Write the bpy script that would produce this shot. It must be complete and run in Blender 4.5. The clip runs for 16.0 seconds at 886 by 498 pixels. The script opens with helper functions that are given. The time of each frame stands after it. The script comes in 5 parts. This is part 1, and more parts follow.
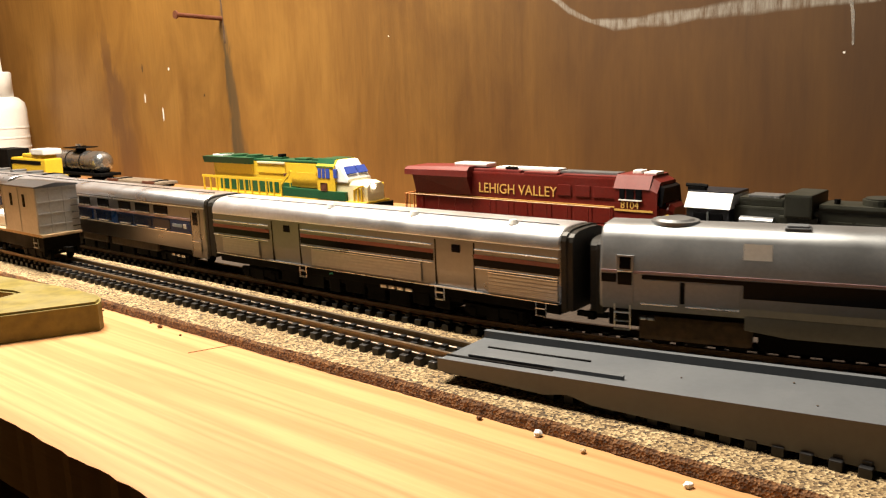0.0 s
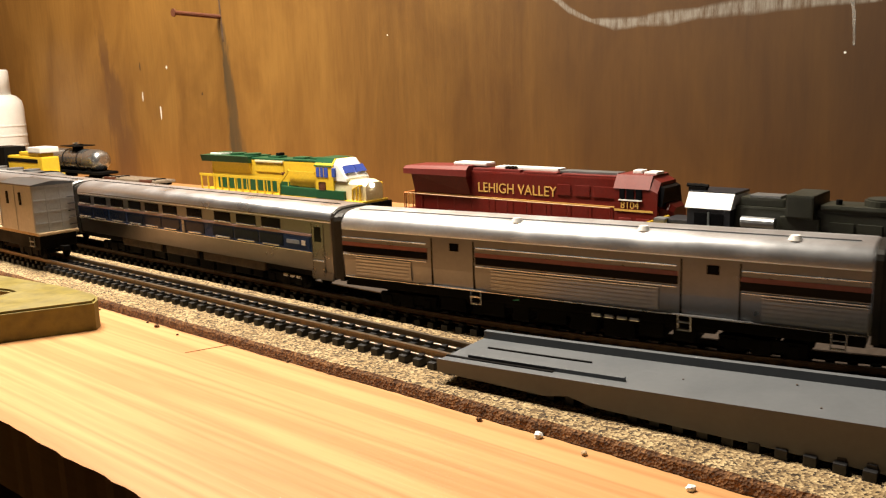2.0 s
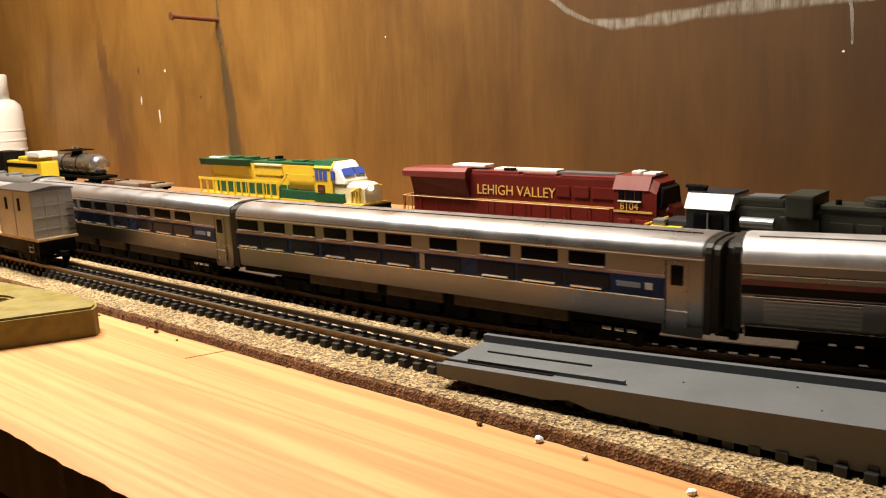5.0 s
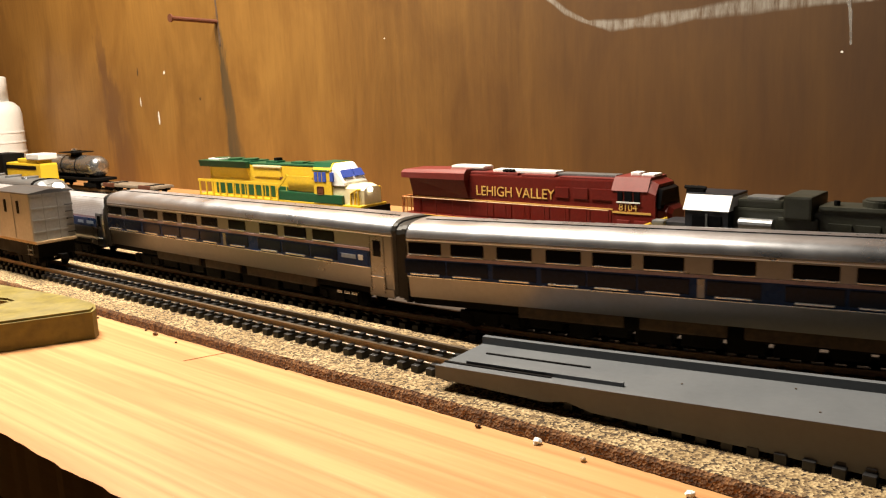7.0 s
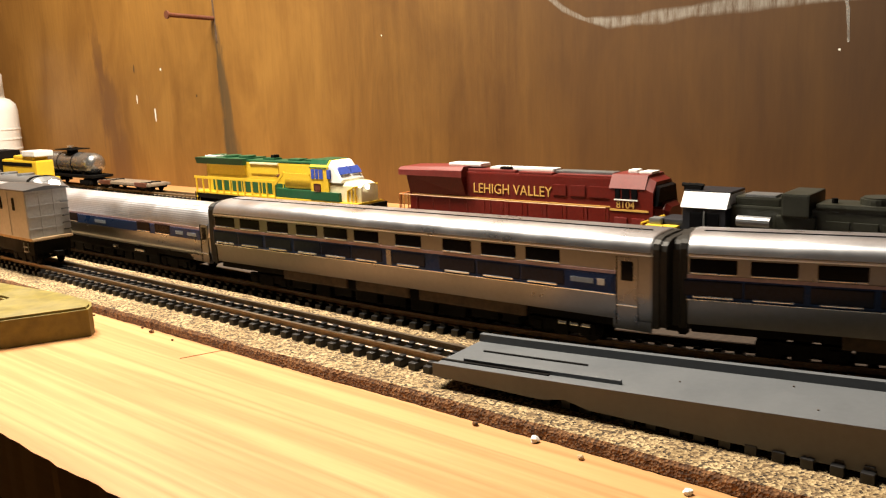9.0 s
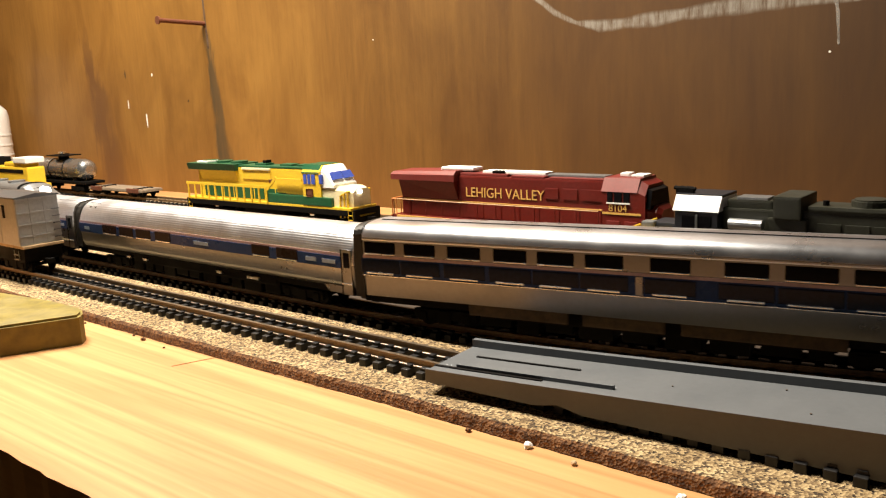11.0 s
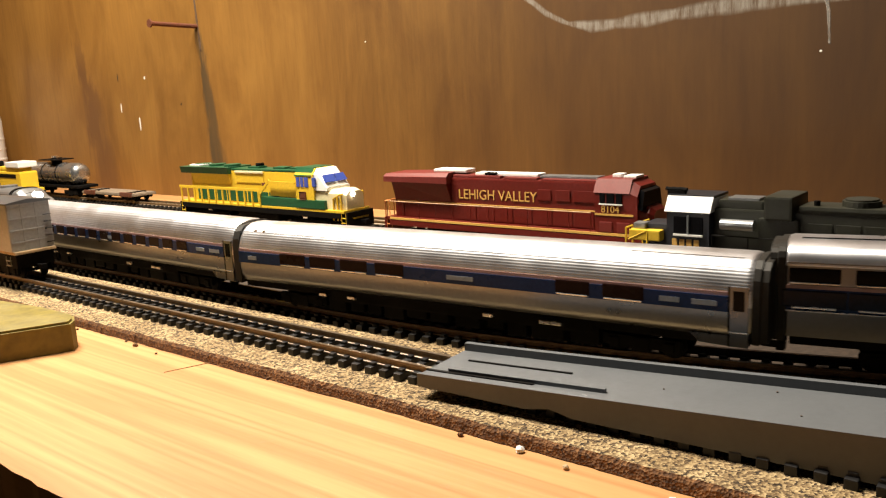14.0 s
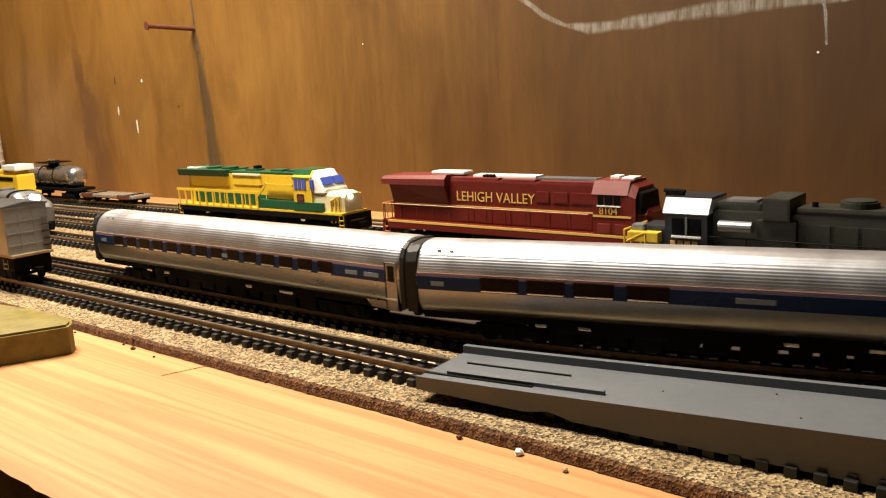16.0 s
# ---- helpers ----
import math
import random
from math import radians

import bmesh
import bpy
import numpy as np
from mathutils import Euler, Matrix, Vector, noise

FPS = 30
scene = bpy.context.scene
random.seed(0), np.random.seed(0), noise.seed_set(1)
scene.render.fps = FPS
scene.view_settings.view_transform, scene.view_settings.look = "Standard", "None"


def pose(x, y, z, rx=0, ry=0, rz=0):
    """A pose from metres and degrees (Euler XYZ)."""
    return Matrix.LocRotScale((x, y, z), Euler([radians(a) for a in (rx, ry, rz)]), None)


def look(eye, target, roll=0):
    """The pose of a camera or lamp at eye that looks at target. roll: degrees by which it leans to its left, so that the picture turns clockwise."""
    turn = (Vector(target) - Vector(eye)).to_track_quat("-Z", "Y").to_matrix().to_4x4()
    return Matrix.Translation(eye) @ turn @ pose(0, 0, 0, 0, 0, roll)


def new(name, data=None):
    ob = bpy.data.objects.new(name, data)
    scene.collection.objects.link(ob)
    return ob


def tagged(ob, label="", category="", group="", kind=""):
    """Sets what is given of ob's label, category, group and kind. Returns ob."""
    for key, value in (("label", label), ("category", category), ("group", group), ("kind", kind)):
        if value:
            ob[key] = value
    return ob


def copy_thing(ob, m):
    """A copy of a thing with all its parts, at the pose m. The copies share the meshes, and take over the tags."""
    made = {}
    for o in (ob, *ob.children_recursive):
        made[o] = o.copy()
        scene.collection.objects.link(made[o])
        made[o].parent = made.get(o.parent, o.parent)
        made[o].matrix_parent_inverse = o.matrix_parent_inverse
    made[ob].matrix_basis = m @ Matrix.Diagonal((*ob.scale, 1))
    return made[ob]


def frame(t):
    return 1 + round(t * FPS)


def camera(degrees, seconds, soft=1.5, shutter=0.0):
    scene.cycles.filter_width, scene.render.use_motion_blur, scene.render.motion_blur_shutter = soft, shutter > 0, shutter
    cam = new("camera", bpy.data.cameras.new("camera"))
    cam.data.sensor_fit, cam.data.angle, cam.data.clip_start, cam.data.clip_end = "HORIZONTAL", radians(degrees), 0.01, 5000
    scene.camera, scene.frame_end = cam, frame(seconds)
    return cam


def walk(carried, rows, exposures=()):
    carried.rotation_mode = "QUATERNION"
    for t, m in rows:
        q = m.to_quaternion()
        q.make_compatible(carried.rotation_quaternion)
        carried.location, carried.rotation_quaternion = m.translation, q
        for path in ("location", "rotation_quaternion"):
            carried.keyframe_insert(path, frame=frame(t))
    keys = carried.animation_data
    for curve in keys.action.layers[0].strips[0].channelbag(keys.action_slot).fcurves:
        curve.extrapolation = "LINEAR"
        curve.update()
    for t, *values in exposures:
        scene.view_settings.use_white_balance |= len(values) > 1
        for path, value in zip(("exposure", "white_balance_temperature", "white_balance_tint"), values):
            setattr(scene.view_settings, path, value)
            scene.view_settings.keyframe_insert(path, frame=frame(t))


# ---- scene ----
cam = camera(56.42, 16.0, soft=1.2, shutter=0.4)
PATH = [
    (0, (0.00000, -0.00001, 0.07560), (-0.00000, 0.98128, -0.11694), -2.063),
    (0.5, (-0.00017, 0.00058, 0.07529), (0.00284, 0.98202, -0.11647), -1.971),
    (1, (-0.00050, 0.00033, 0.07518), (0.00023, 0.98209, -0.11497), -1.806),
    (1.5, (-0.00089, 0.00260, 0.07472), (0.00016, 0.98379, -0.11835), -1.808),
    (2, (-0.00054, 0.00176, 0.07526), (0.00233, 0.98297, -0.11766), -1.862),
    (2.5, (-0.00038, 0.00223, 0.07525), (0.00142, 0.98363, -0.11672), -1.967),
    (3, (-0.00020, 0.00203, 0.07568), (0.00036, 0.98330, -0.11693), -2.050),
    (3.5, (0.00002, 0.00210, 0.07611), (0.00136, 0.98358, -0.11541), -2.232),
    (4, (-0.00008, 0.00219, 0.07604), (0.00163, 0.98357, -0.11608), -2.298),
    (6.5, (-0.00008, 0.00233, 0.07637), (0.00281, 0.98353, -0.11661), -2.410),
    (7, (0.00034, 0.00235, 0.07642), (0.00267, 0.98378, -0.11538), -2.471),
    (7.5, (0.00026, 0.00253, 0.07669), (0.00249, 0.98384, -0.11574), -2.588),
    (8, (0.00020, 0.00277, 0.07640), (0.00320, 0.98398, -0.11655), -2.534),
    (8.5, (0.00023, 0.00283, 0.07606), (0.00444, 0.98401, -0.11701), -2.417),
    (9, (0.00023, 0.00296, 0.07627), (0.00613, 0.98376, -0.11863), -2.399),
    (11.5, (0.00139, 0.00384, 0.07723), (0.01826, 0.98525, -0.11396), -2.955),
    (12, (0.00221, 0.00405, 0.07781), (0.01998, 0.98548, -0.11319), -3.262),
    (12.5, (0.00209, 0.00412, 0.07729), (0.02025, 0.98564, -0.11318), -3.144),
    (13, (0.00187, 0.00444, 0.07694), (0.02315, 0.98575, -0.11434), -2.859),
    (13.5, (0.00138, 0.00465, 0.07631), (0.02497, 0.98552, -0.11689), -2.598),
    (14, (0.00222, 0.00399, 0.07777), (0.01996, 0.98517, -0.11451), -3.189),
    (14.5, (0.00234, 0.00468, 0.07781), (0.02307, 0.98568, -0.11507), -3.251),
    (15, (0.00220, 0.00453, 0.07764), (0.02313, 0.98552, -0.11531), -3.183),
    (15.5, (0.00237, 0.00433, 0.07781), (0.02265, 0.98566, -0.11345), -3.230),
    (16, (0.00207, 0.00431, 0.07781), (0.02270, 0.98585, -0.11230), -3.289),
]
walk(cam, [(t, look(eye, target, roll)) for t, eye, target, roll in PATH],
     exposures=((0, 0.12), (1.5, 0.0), (3, -0.12), (5, -0.08), (7, -0.02), (8, 0.12), (9, 0.10), (11.5, 0.06), (12.5, 0.04), (14, -0.05), (16, -0.15)))

# ---- light ----
world = bpy.data.worlds.new("world")
scene.world = world
world.use_nodes = True
world.node_tree.nodes["Background"].inputs[0].default_value = (1.0, 0.82, 0.62, 1)
world.node_tree.nodes["Background"].inputs[1].default_value = 0.002
scene.view_settings.exposure = 0.0

# ---- plan: u runs along the tracks, v from the near edge to the back wall ----
TURN = -40.54
RAIL = 0.0075
EU = Vector((0.75995, -0.64998, 0))
EV = Vector((0.64998, 0.75995, 0))


def uv(u, v, z=0.0):
    return EU * u + EV * v + Vector((0, 0, z))


def at(u, v, z=0.0, turn=0.0):
    p = uv(u, v, z)
    return pose(p.x, p.y, p.z, 0, 0, TURN + turn)


# one long workshop lamp hangs over the tracks
bulb = bpy.data.lights.new("workshop_lamp", "AREA")
bulb.shape, bulb.size, bulb.size_y = "RECTANGLE", 0.36, 0.08
bulb.energy, bulb.color = 13.2, (1.0, 0.875, 0.705)
new("workshop_lamp", bulb).matrix_world = at(-0.41, 0.168, 0.53)


# ---- materials ----
def nodes_of(name):
    m = bpy.data.materials.new(name)
    m.use_nodes = True
    nt = m.node_tree
    return m, nt, nt.nodes["Principled BSDF"]


def link_noise(nt, scale, stretch=(1, 1, 1), detail=4.0, rough=0.6):
    tc = nt.nodes.new("ShaderNodeTexCoord")
    mp = nt.nodes.new("ShaderNodeMapping")
    mp.inputs["Scale"].default_value = stretch
    nz = nt.nodes.new("ShaderNodeTexNoise")
    nz.inputs["Scale"].default_value = scale
    nz.inputs["Detail"].default_value = detail
    nz.inputs["Roughness"].default_value = rough
    nt.links.new(tc.outputs["Object"], mp.inputs[0])
    nt.links.new(mp.outputs[0], nz.inputs["Vector"])
    return nz


def ramp(nt, source, stops):
    r = nt.nodes.new("ShaderNodeValToRGB")
    while len(r.color_ramp.elements) < len(stops):
        r.color_ramp.elements.new(0.5)
    for el, (p, c) in zip(r.color_ramp.elements, stops):
        el.position, el.color = p, (*c, 1)
    nt.links.new(source, r.inputs[0])
    return r


def mix(nt, a, b, fac, kind="MIX"):
    x = nt.nodes.new("ShaderNodeMix")
    x.data_type, x.blend_type = "RGBA", kind
    for sock, val in ((x.inputs[0], fac), (x.inputs[6], a), (x.inputs[7], b)):
        if hasattr(val, "links"):
            nt.links.new(val, sock)
        elif isinstance(val, (int, float)):
            sock.default_value = val
        else:
            sock.default_value = (*val, 1)
    return x.outputs[2]


def bump(nt, bsdf, height, strength, distance):
    b = nt.nodes.new("ShaderNodeBump")
    b.inputs["Strength"].default_value = strength
    b.inputs["Distance"].default_value = distance
    nt.links.new(height, b.inputs["Height"])
    nt.links.new(b.outputs[0], bsdf.inputs["Normal"])


def paint(name, color, rough=0.45, metal=0.0, vary=0.18, grain=900, bumpy=0.15, dirt=0.25, coat=0.0, spec=0.5):
    """Model paint or plastic: fine grain, soft patches of dust and handling."""
    m, nt, b = nodes_of(name)
    fine = link_noise(nt, grain, detail=3)
    wide = link_noise(nt, 70, detail=3)
    dark = tuple(c * (1 - vary) for c in color)
    light = tuple(min(1, c * (1 + vary)) for c in color)
    c1 = ramp(nt, fine.outputs[0], [(0.3, dark), (0.7, light)])
    dusty = tuple(c * 0.6 + 0.06 for c in color)
    fac = ramp(nt, wide.outputs[0], [(0.42, (0, 0, 0)), (0.75, (dirt, dirt, dirt))])
    nt.links.new(mix(nt, c1.outputs[0], dusty, fac.outputs[0]), b.inputs["Base Color"])
    rr = ramp(nt, wide.outputs[0], [(0.3, (rough * 0.85,) * 3), (0.7, (min(1, rough * 1.25),) * 3)])
    nt.links.new(rr.outputs[0], b.inputs["Roughness"])
    b.inputs["Metallic"].default_value = metal
    b.inputs["Specular IOR Level"].default_value = spec
    b.inputs["Coat Weight"].default_value = coat
    bump(nt, b, fine.outputs[0], bumpy, 0.0001)
    return m


def pine_material():
    m, nt, b = nodes_of("pine")
    tc = nt.nodes.new("ShaderNodeTexCoord")
    mp = nt.nodes.new("ShaderNodeMapping")
    mp.inputs["Scale"].default_value = (1.0, 52, 8)
    nt.links.new(tc.outputs["Object"], mp.inputs[0])
    nz = nt.nodes.new("ShaderNodeTexNoise")
    nz.inputs["Scale"].default_value, nz.inputs["Detail"].default_value = 2.2, 2
    nz.inputs["Distortion"].default_value = 0.35
    nt.links.new(mp.outputs[0], nz.inputs[0])
    rings = ramp(nt, nz.outputs[0], [(0.30, (0.44, 0.212, 0.080)), (0.42, (0.55, 0.300, 0.124)), (0.5, (0.455, 0.222, 0.084)), (0.62, (0.58, 0.322, 0.135))])
    fibre = link_noise(nt, 30, (1, 26, 26), 4)
    f2 = ramp(nt, fibre.outputs[0], [(0.3, (0.86, 0.84, 0.80)), (0.7, (1.0, 1.0, 1.0))])
    patch = link_noise(nt, 9, (1, 2, 1), 2)
    f3 = ramp(nt, patch.outputs[0], [(0.3, (0.94, 0.91, 0.88)), (0.65, (1, 1, 1))])
    c = mix(nt, mix(nt, rings.outputs[0], f2.outputs[0], 1.0, "MULTIPLY"), f3.outputs[0], 1.0, "MULTIPLY")
    nt.links.new(c, b.inputs["Base Color"])
    b.inputs["Roughness"].default_value = 0.5
    bump(nt, b, fibre.outputs[0], 0.25, 0.0003)
    return m


def cork_material(name, tones):
    m, nt, b = nodes_of(name)
    tc = nt.nodes.new("ShaderNodeTexCoord")
    vo = nt.nodes.new("ShaderNodeTexVoronoi")
    vo.inputs["Scale"].default_value = 1700
    nt.links.new(tc.outputs["Object"], vo.inputs["Vector"])
    cells = ramp(nt, vo.outputs["Color"], tones)
    wide = link_noise(nt, 120, detail=3)
    f = ramp(nt, wide.outputs[0], [(0.35, (0.72, 0.68, 0.62)), (0.6, (1, 1, 1))])
    nt.links.new(mix(nt, cells.outputs[0], f.outputs[0], 1.0, "MULTIPLY"), b.inputs["Base Color"])
    b.inputs["Roughness"].default_value = 0.9
    bump(nt, b, vo.outputs["Distance"], 0.6, 0.0006)
    return m


def calc(nt, op, a, b=None, c=None):
    m = nt.nodes.new("ShaderNodeMath")
    m.operation = op
    for sock, val in zip(m.inputs, (a, b, c)):
        if val is None:
            continue
        if hasattr(val, "links"):
            nt.links.new(val, sock)
        else:
            sock.default_value = val
    return m.outputs[0]


def stain(nt, base, centre, lean, wide, top, tone, amount):
    """A ragged upright stain, widest at the bottom, fading out at its top."""
    tc = nt.nodes.new("ShaderNodeTexCoord")
    xyz = nt.nodes.new("ShaderNodeSeparateXYZ")
    nt.links.new(tc.outputs["Object"], xyz.inputs[0])
    rag = link_noise(nt, 60, (1.6, 1, 0.35), 4)
    x = calc(nt, "SUBTRACT", xyz.outputs[0], calc(nt, "MULTIPLY_ADD", xyz.outputs[2], lean, centre))
    x = calc(nt, "ADD", x, calc(nt, "MULTIPLY", calc(nt, "SUBTRACT", rag.outputs[0], 0.5), wide * 2.2))
    rise = calc(nt, "DIVIDE", xyz.outputs[2], top)
    span = calc(nt, "MAXIMUM", calc(nt, "MULTIPLY", calc(nt, "SUBTRACT", 1.12, rise), wide), wide * 0.12)
    edge = calc(nt, "DIVIDE", calc(nt, "ABSOLUTE", x), span)
    fac = calc(nt, "MINIMUM", calc(nt, "MAXIMUM", calc(nt, "MULTIPLY", calc(nt, "SUBTRACT", 1.0, edge), 1.5), 0.0), 1.0)
    fade = calc(nt, "MINIMUM", calc(nt, "MAXIMUM", calc(nt, "MULTIPLY", calc(nt, "SUBTRACT", 1.05, rise), 3.0), 0.0), 1.0)
    fac = calc(nt, "MULTIPLY", calc(nt, "MULTIPLY", fac, fade), calc(nt, "MULTIPLY_ADD", rag.outputs[0], 0.8, amount - 0.4))
    return mix(nt, base, tone, calc(nt, "MINIMUM", fac, 1.0))


def plywood_material():
    m, nt, b = nodes_of("plywood")
    fine = link_noise(nt, 16, (24, 1, 2.0), 6, 0.7)
    mid = link_noise(nt, 11, (2.2, 1, 0.9), 5, 0.6)
    mid.inputs["Distortion"].default_value = 0.8
    wide = link_noise(nt, 5, (1, 1, 0.8), 3)
    c1 = ramp(nt, fine.outputs[0], [(0.25, (0.218, 0.110, 0.0225)), (0.5, (0.250, 0.130, 0.0275)), (0.75, (0.272, 0.145, 0.0330))])
    c2 = ramp(nt, mid.outputs[0], [(0.32, (0.74, 0.68, 0.60)), (0.66, (1.08, 1.08, 1.08))])
    c3 = ramp(nt, wide.outputs[0], [(0.30, (0.80, 0.76, 0.70)), (0.7, (1.05, 1.02, 1.0))])
    c = mix(nt, mix(nt, c1.outputs[0], c2.outputs[0], 1.0, "MULTIPLY"), c3.outputs[0], 1.0, "MULTIPLY")
    # past the joint, light falloff put into the colour darkens the long-figured wood
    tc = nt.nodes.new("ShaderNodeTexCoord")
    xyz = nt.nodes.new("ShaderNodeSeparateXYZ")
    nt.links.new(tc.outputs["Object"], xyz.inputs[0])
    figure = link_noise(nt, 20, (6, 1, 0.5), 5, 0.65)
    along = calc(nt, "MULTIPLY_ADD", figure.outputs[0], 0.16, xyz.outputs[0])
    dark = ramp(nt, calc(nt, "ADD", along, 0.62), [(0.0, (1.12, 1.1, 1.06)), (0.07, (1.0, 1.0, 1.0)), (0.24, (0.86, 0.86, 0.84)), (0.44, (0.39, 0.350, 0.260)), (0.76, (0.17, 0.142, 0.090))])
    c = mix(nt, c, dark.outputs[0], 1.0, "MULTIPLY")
    # a long brown water stain and a dark smear beside the sheet joint
    for centre, lean, wide, high, tone, amount in ((-0.722, -0.16, 0.028, 0.150, (0.14, 0.062, 0.018), 0.9), (-0.5500, -0.075, 0.0125, 0.150, (0.060, 0.042, 0.020), 0.85)):
        c = stain(nt, c, centre, lean, wide, high, tone, amount)
    # a dry scraped streak of white filler high on the sheet: (u, height, half width)
    trail = ((-0.264, 0.127, 0.0022), (-0.246, 0.114, 0.0020), (-0.232, 0.1070, 0.0012), (-0.219, 0.1045, 0.0032), (-0.204, 0.1046, 0.0026), (-0.188, 0.1052, 0.0038), (-0.174, 0.1062, 0.0026), (-0.150, 0.1075, 0.0040), (-0.126, 0.1078, 0.0032), (-0.108, 0.1070, 0.0024), (-0.092, 0.1060, 0.0012))
    span = calc(nt, "DIVIDE", calc(nt, "ADD", xyz.outputs[0], 0.264), 0.172)
    way = ramp(nt, span, [((u + 0.264) / 0.172, ((z - 0.10) / 0.03, w / 0.005, 0)) for u, z, w in trail])
    split = nt.nodes.new("ShaderNodeSeparateColor")
    nt.links.new(way.outputs[0], split.inputs[0])
    drift = link_noise(nt, 60, (1, 1, 1), 3)
    high = calc(nt, "ADD", calc(nt, "MULTIPLY_ADD", split.outputs[0], 0.03, 0.0985), calc(nt, "MULTIPLY", drift.outputs[0], 0.003))
    away = calc(nt, "DIVIDE", calc(nt, "ABSOLUTE", calc(nt, "SUBTRACT", xyz.outputs[2], high)), calc(nt, "MULTIPLY", split.outputs[1], 0.0058))
    soft = ramp(nt, away, [(0.45, (1, 1, 1)), (1.0, (0, 0, 0))])
    inside = calc(nt, "MULTIPLY", calc(nt, "GREATER_THAN", span, 0.0), calc(nt, "LESS_THAN", span, 1.0))
    scrape = link_noise(nt, 140, (3.2, 1, 0.5), 5, 0.7)
    worn = ramp(nt, scrape.outputs[0], [(0.36, (0.12, 0.12, 0.12)), (0.60, (0.75, 0.75, 0.75))])
    c = mix(nt, c, (0.29, 0.275, 0.24), calc(nt, "MULTIPLY", calc(nt, "MULTIPLY", soft.outputs[0], inside), worn.outputs[0]))
    nt.links.new(c, b.inputs["Base Color"])
    b.inputs["Roughness"].default_value = 0.55
    bump(nt, b, fine.outputs[0], 0.15, 0.0004)
    return m


def ribbed_silver(name, color, rough, ribs, metal=0.75):
    """Painted silver with fine lengthwise fluting."""
    m = paint(name, color, rough, metal, 0.06, 600, 0.0, 0.12)
    nt = m.node_tree
    b = nt.nodes["Principled BSDF"]
    tc = nt.nodes.new("ShaderNodeTexCoord")
    wv = nt.nodes.new("ShaderNodeTexWave")
    wv.bands_direction = "Z"
    wv.inputs["Scale"].default_value = ribs
    nt.links.new(tc.outputs["Object"], wv.inputs[0])
    bump(nt, b, wv.outputs[0], 0.38, 0.0001)
    return m


def glow(name, color, strength):
    m, nt, b = nodes_of(name)
    b.inputs["Base Color"].default_value = (*color, 1)
    b.inputs["Emission Color"].default_value = (*color, 1)
    b.inputs["Emission Strength"].default_value = strength
    return m


PINE = pine_material()
CORK = cork_material("cork", [(0.20, (0.035, 0.022, 0.011)), (0.38, (0.17, 0.112, 0.056)), (0.54, (0.30, 0.212, 0.105)), (0.75, (0.48, 0.365, 0.20))])
CORK_EDGE = cork_material("cork_edge", [(0.0, (0.035, 0.014, 0.006)), (0.4, (0.115, 0.050, 0.018)), (0.8, (0.24, 0.115, 0.042))])
PLY = plywood_material()
PLASTER = paint("plaster", (0.06, 0.05, 0.04), 0.9, 0, 0.1, 60, 0.2)
TIE = paint("black_tie_plastic", (0.008, 0.008, 0.009), 0.42, 0, 0.3, 1500, 0.2, 0.02)
STEEL = paint("weathered_rail", (0.31, 0.205, 0.105), 0.42, 0.25, 0.25, 900, 0.3, 0.2)
RAILFOOT = paint("bare_rail_foot", (0.36, 0.29, 0.21), 0.45, 0.4, 0.15, 900, 0.1, 0.1)
# darker copy of the rail steel, with the shade beneath the train painted in
SHADEDSTEEL = paint("shaded_rail", (0.085, 0.045, 0.020), 0.5, 0.2, 0.3, 900, 0.3, 0.1)
RAILTOP = paint("rail_head", (0.42, 0.33, 0.24), 0.3, 0.9, 0.2, 900, 0.2, 0.1)
GREY = paint("grey_plastic", (0.098, 0.108, 0.120), 0.5, 0, 0.05, 700, 0.12, 0.1)
# silver of the car sides, kept dark to hold their shade in the colour
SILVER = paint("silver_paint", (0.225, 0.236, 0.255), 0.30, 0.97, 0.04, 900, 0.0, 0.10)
BOXSILVER = paint("silver_box_paint", (0.42, 0.43, 0.44), 0.42, 0.5, 0.08, 700, 0.2, 0.2)
# roof silvers far paler than the sides: lamp highlight put into the colour
LITROOF = paint("lit_aluminium_roof", (0.88, 0.90, 0.95), 0.36, 0.92, 0.05, 700, 0.1, 0.1)
LITSATINROOF = paint("lit_satin_roof", (0.76, 0.78, 0.84), 0.29, 0.95, 0.05, 700, 0.1, 0.1)
# coach lower side, darker than its fluted top to paint in the shade
SHADEDSIDE = paint("shaded_smooth_silver", (0.31, 0.318, 0.33), 0.30, 0.95, 0.06, 900, 0.06, 0.12)
LOWGLASS = paint("blue_black_window", (0.006, 0.012, 0.032), 0.14, 0, 0.2, 900, 0.0, 0.02, spec=0.12)
SILVERSIDE = ribbed_silver("fluted_silver", (0.36, 0.37, 0.385), 0.32, 300, 0.95)
# coach top, its lamp highlight put into a paler silver
LITFLUTED = ribbed_silver("lit_fluted_roof", (0.84, 0.86, 0.92), 0.35, 420, 0.96)
DULLSILVER = paint("dull_silver", (0.27, 0.282, 0.295), 0.40, 0.8, 0.06, 900, 0.12, 0.12)
DARK = paint("dark_underframe", (0.0035, 0.003, 0.0028), 0.65, 0, 0.3, 900, 0.2, 0.004, spec=0.1)
RUBBER = paint("diaphragm_black", (0.016, 0.015, 0.013), 0.5, 0, 0.3, 900, 0.2, 0.05, spec=0.35)
GLASS = paint("dark_window", (0.006, 0.006, 0.007), 0.12, 0, 0.2, 900, 0.0, 0.02, spec=0.06)
REDGLASS = paint("reddish_window", (0.016, 0.007, 0.006), 0.3, 0, 0.2, 900, 0.0, 0.02, spec=0.08)
BLUE = paint("dark_blue_band", (0.010, 0.038, 0.140), 0.3, 0, 0.15, 900, 0.0, 0.02, spec=0.15)
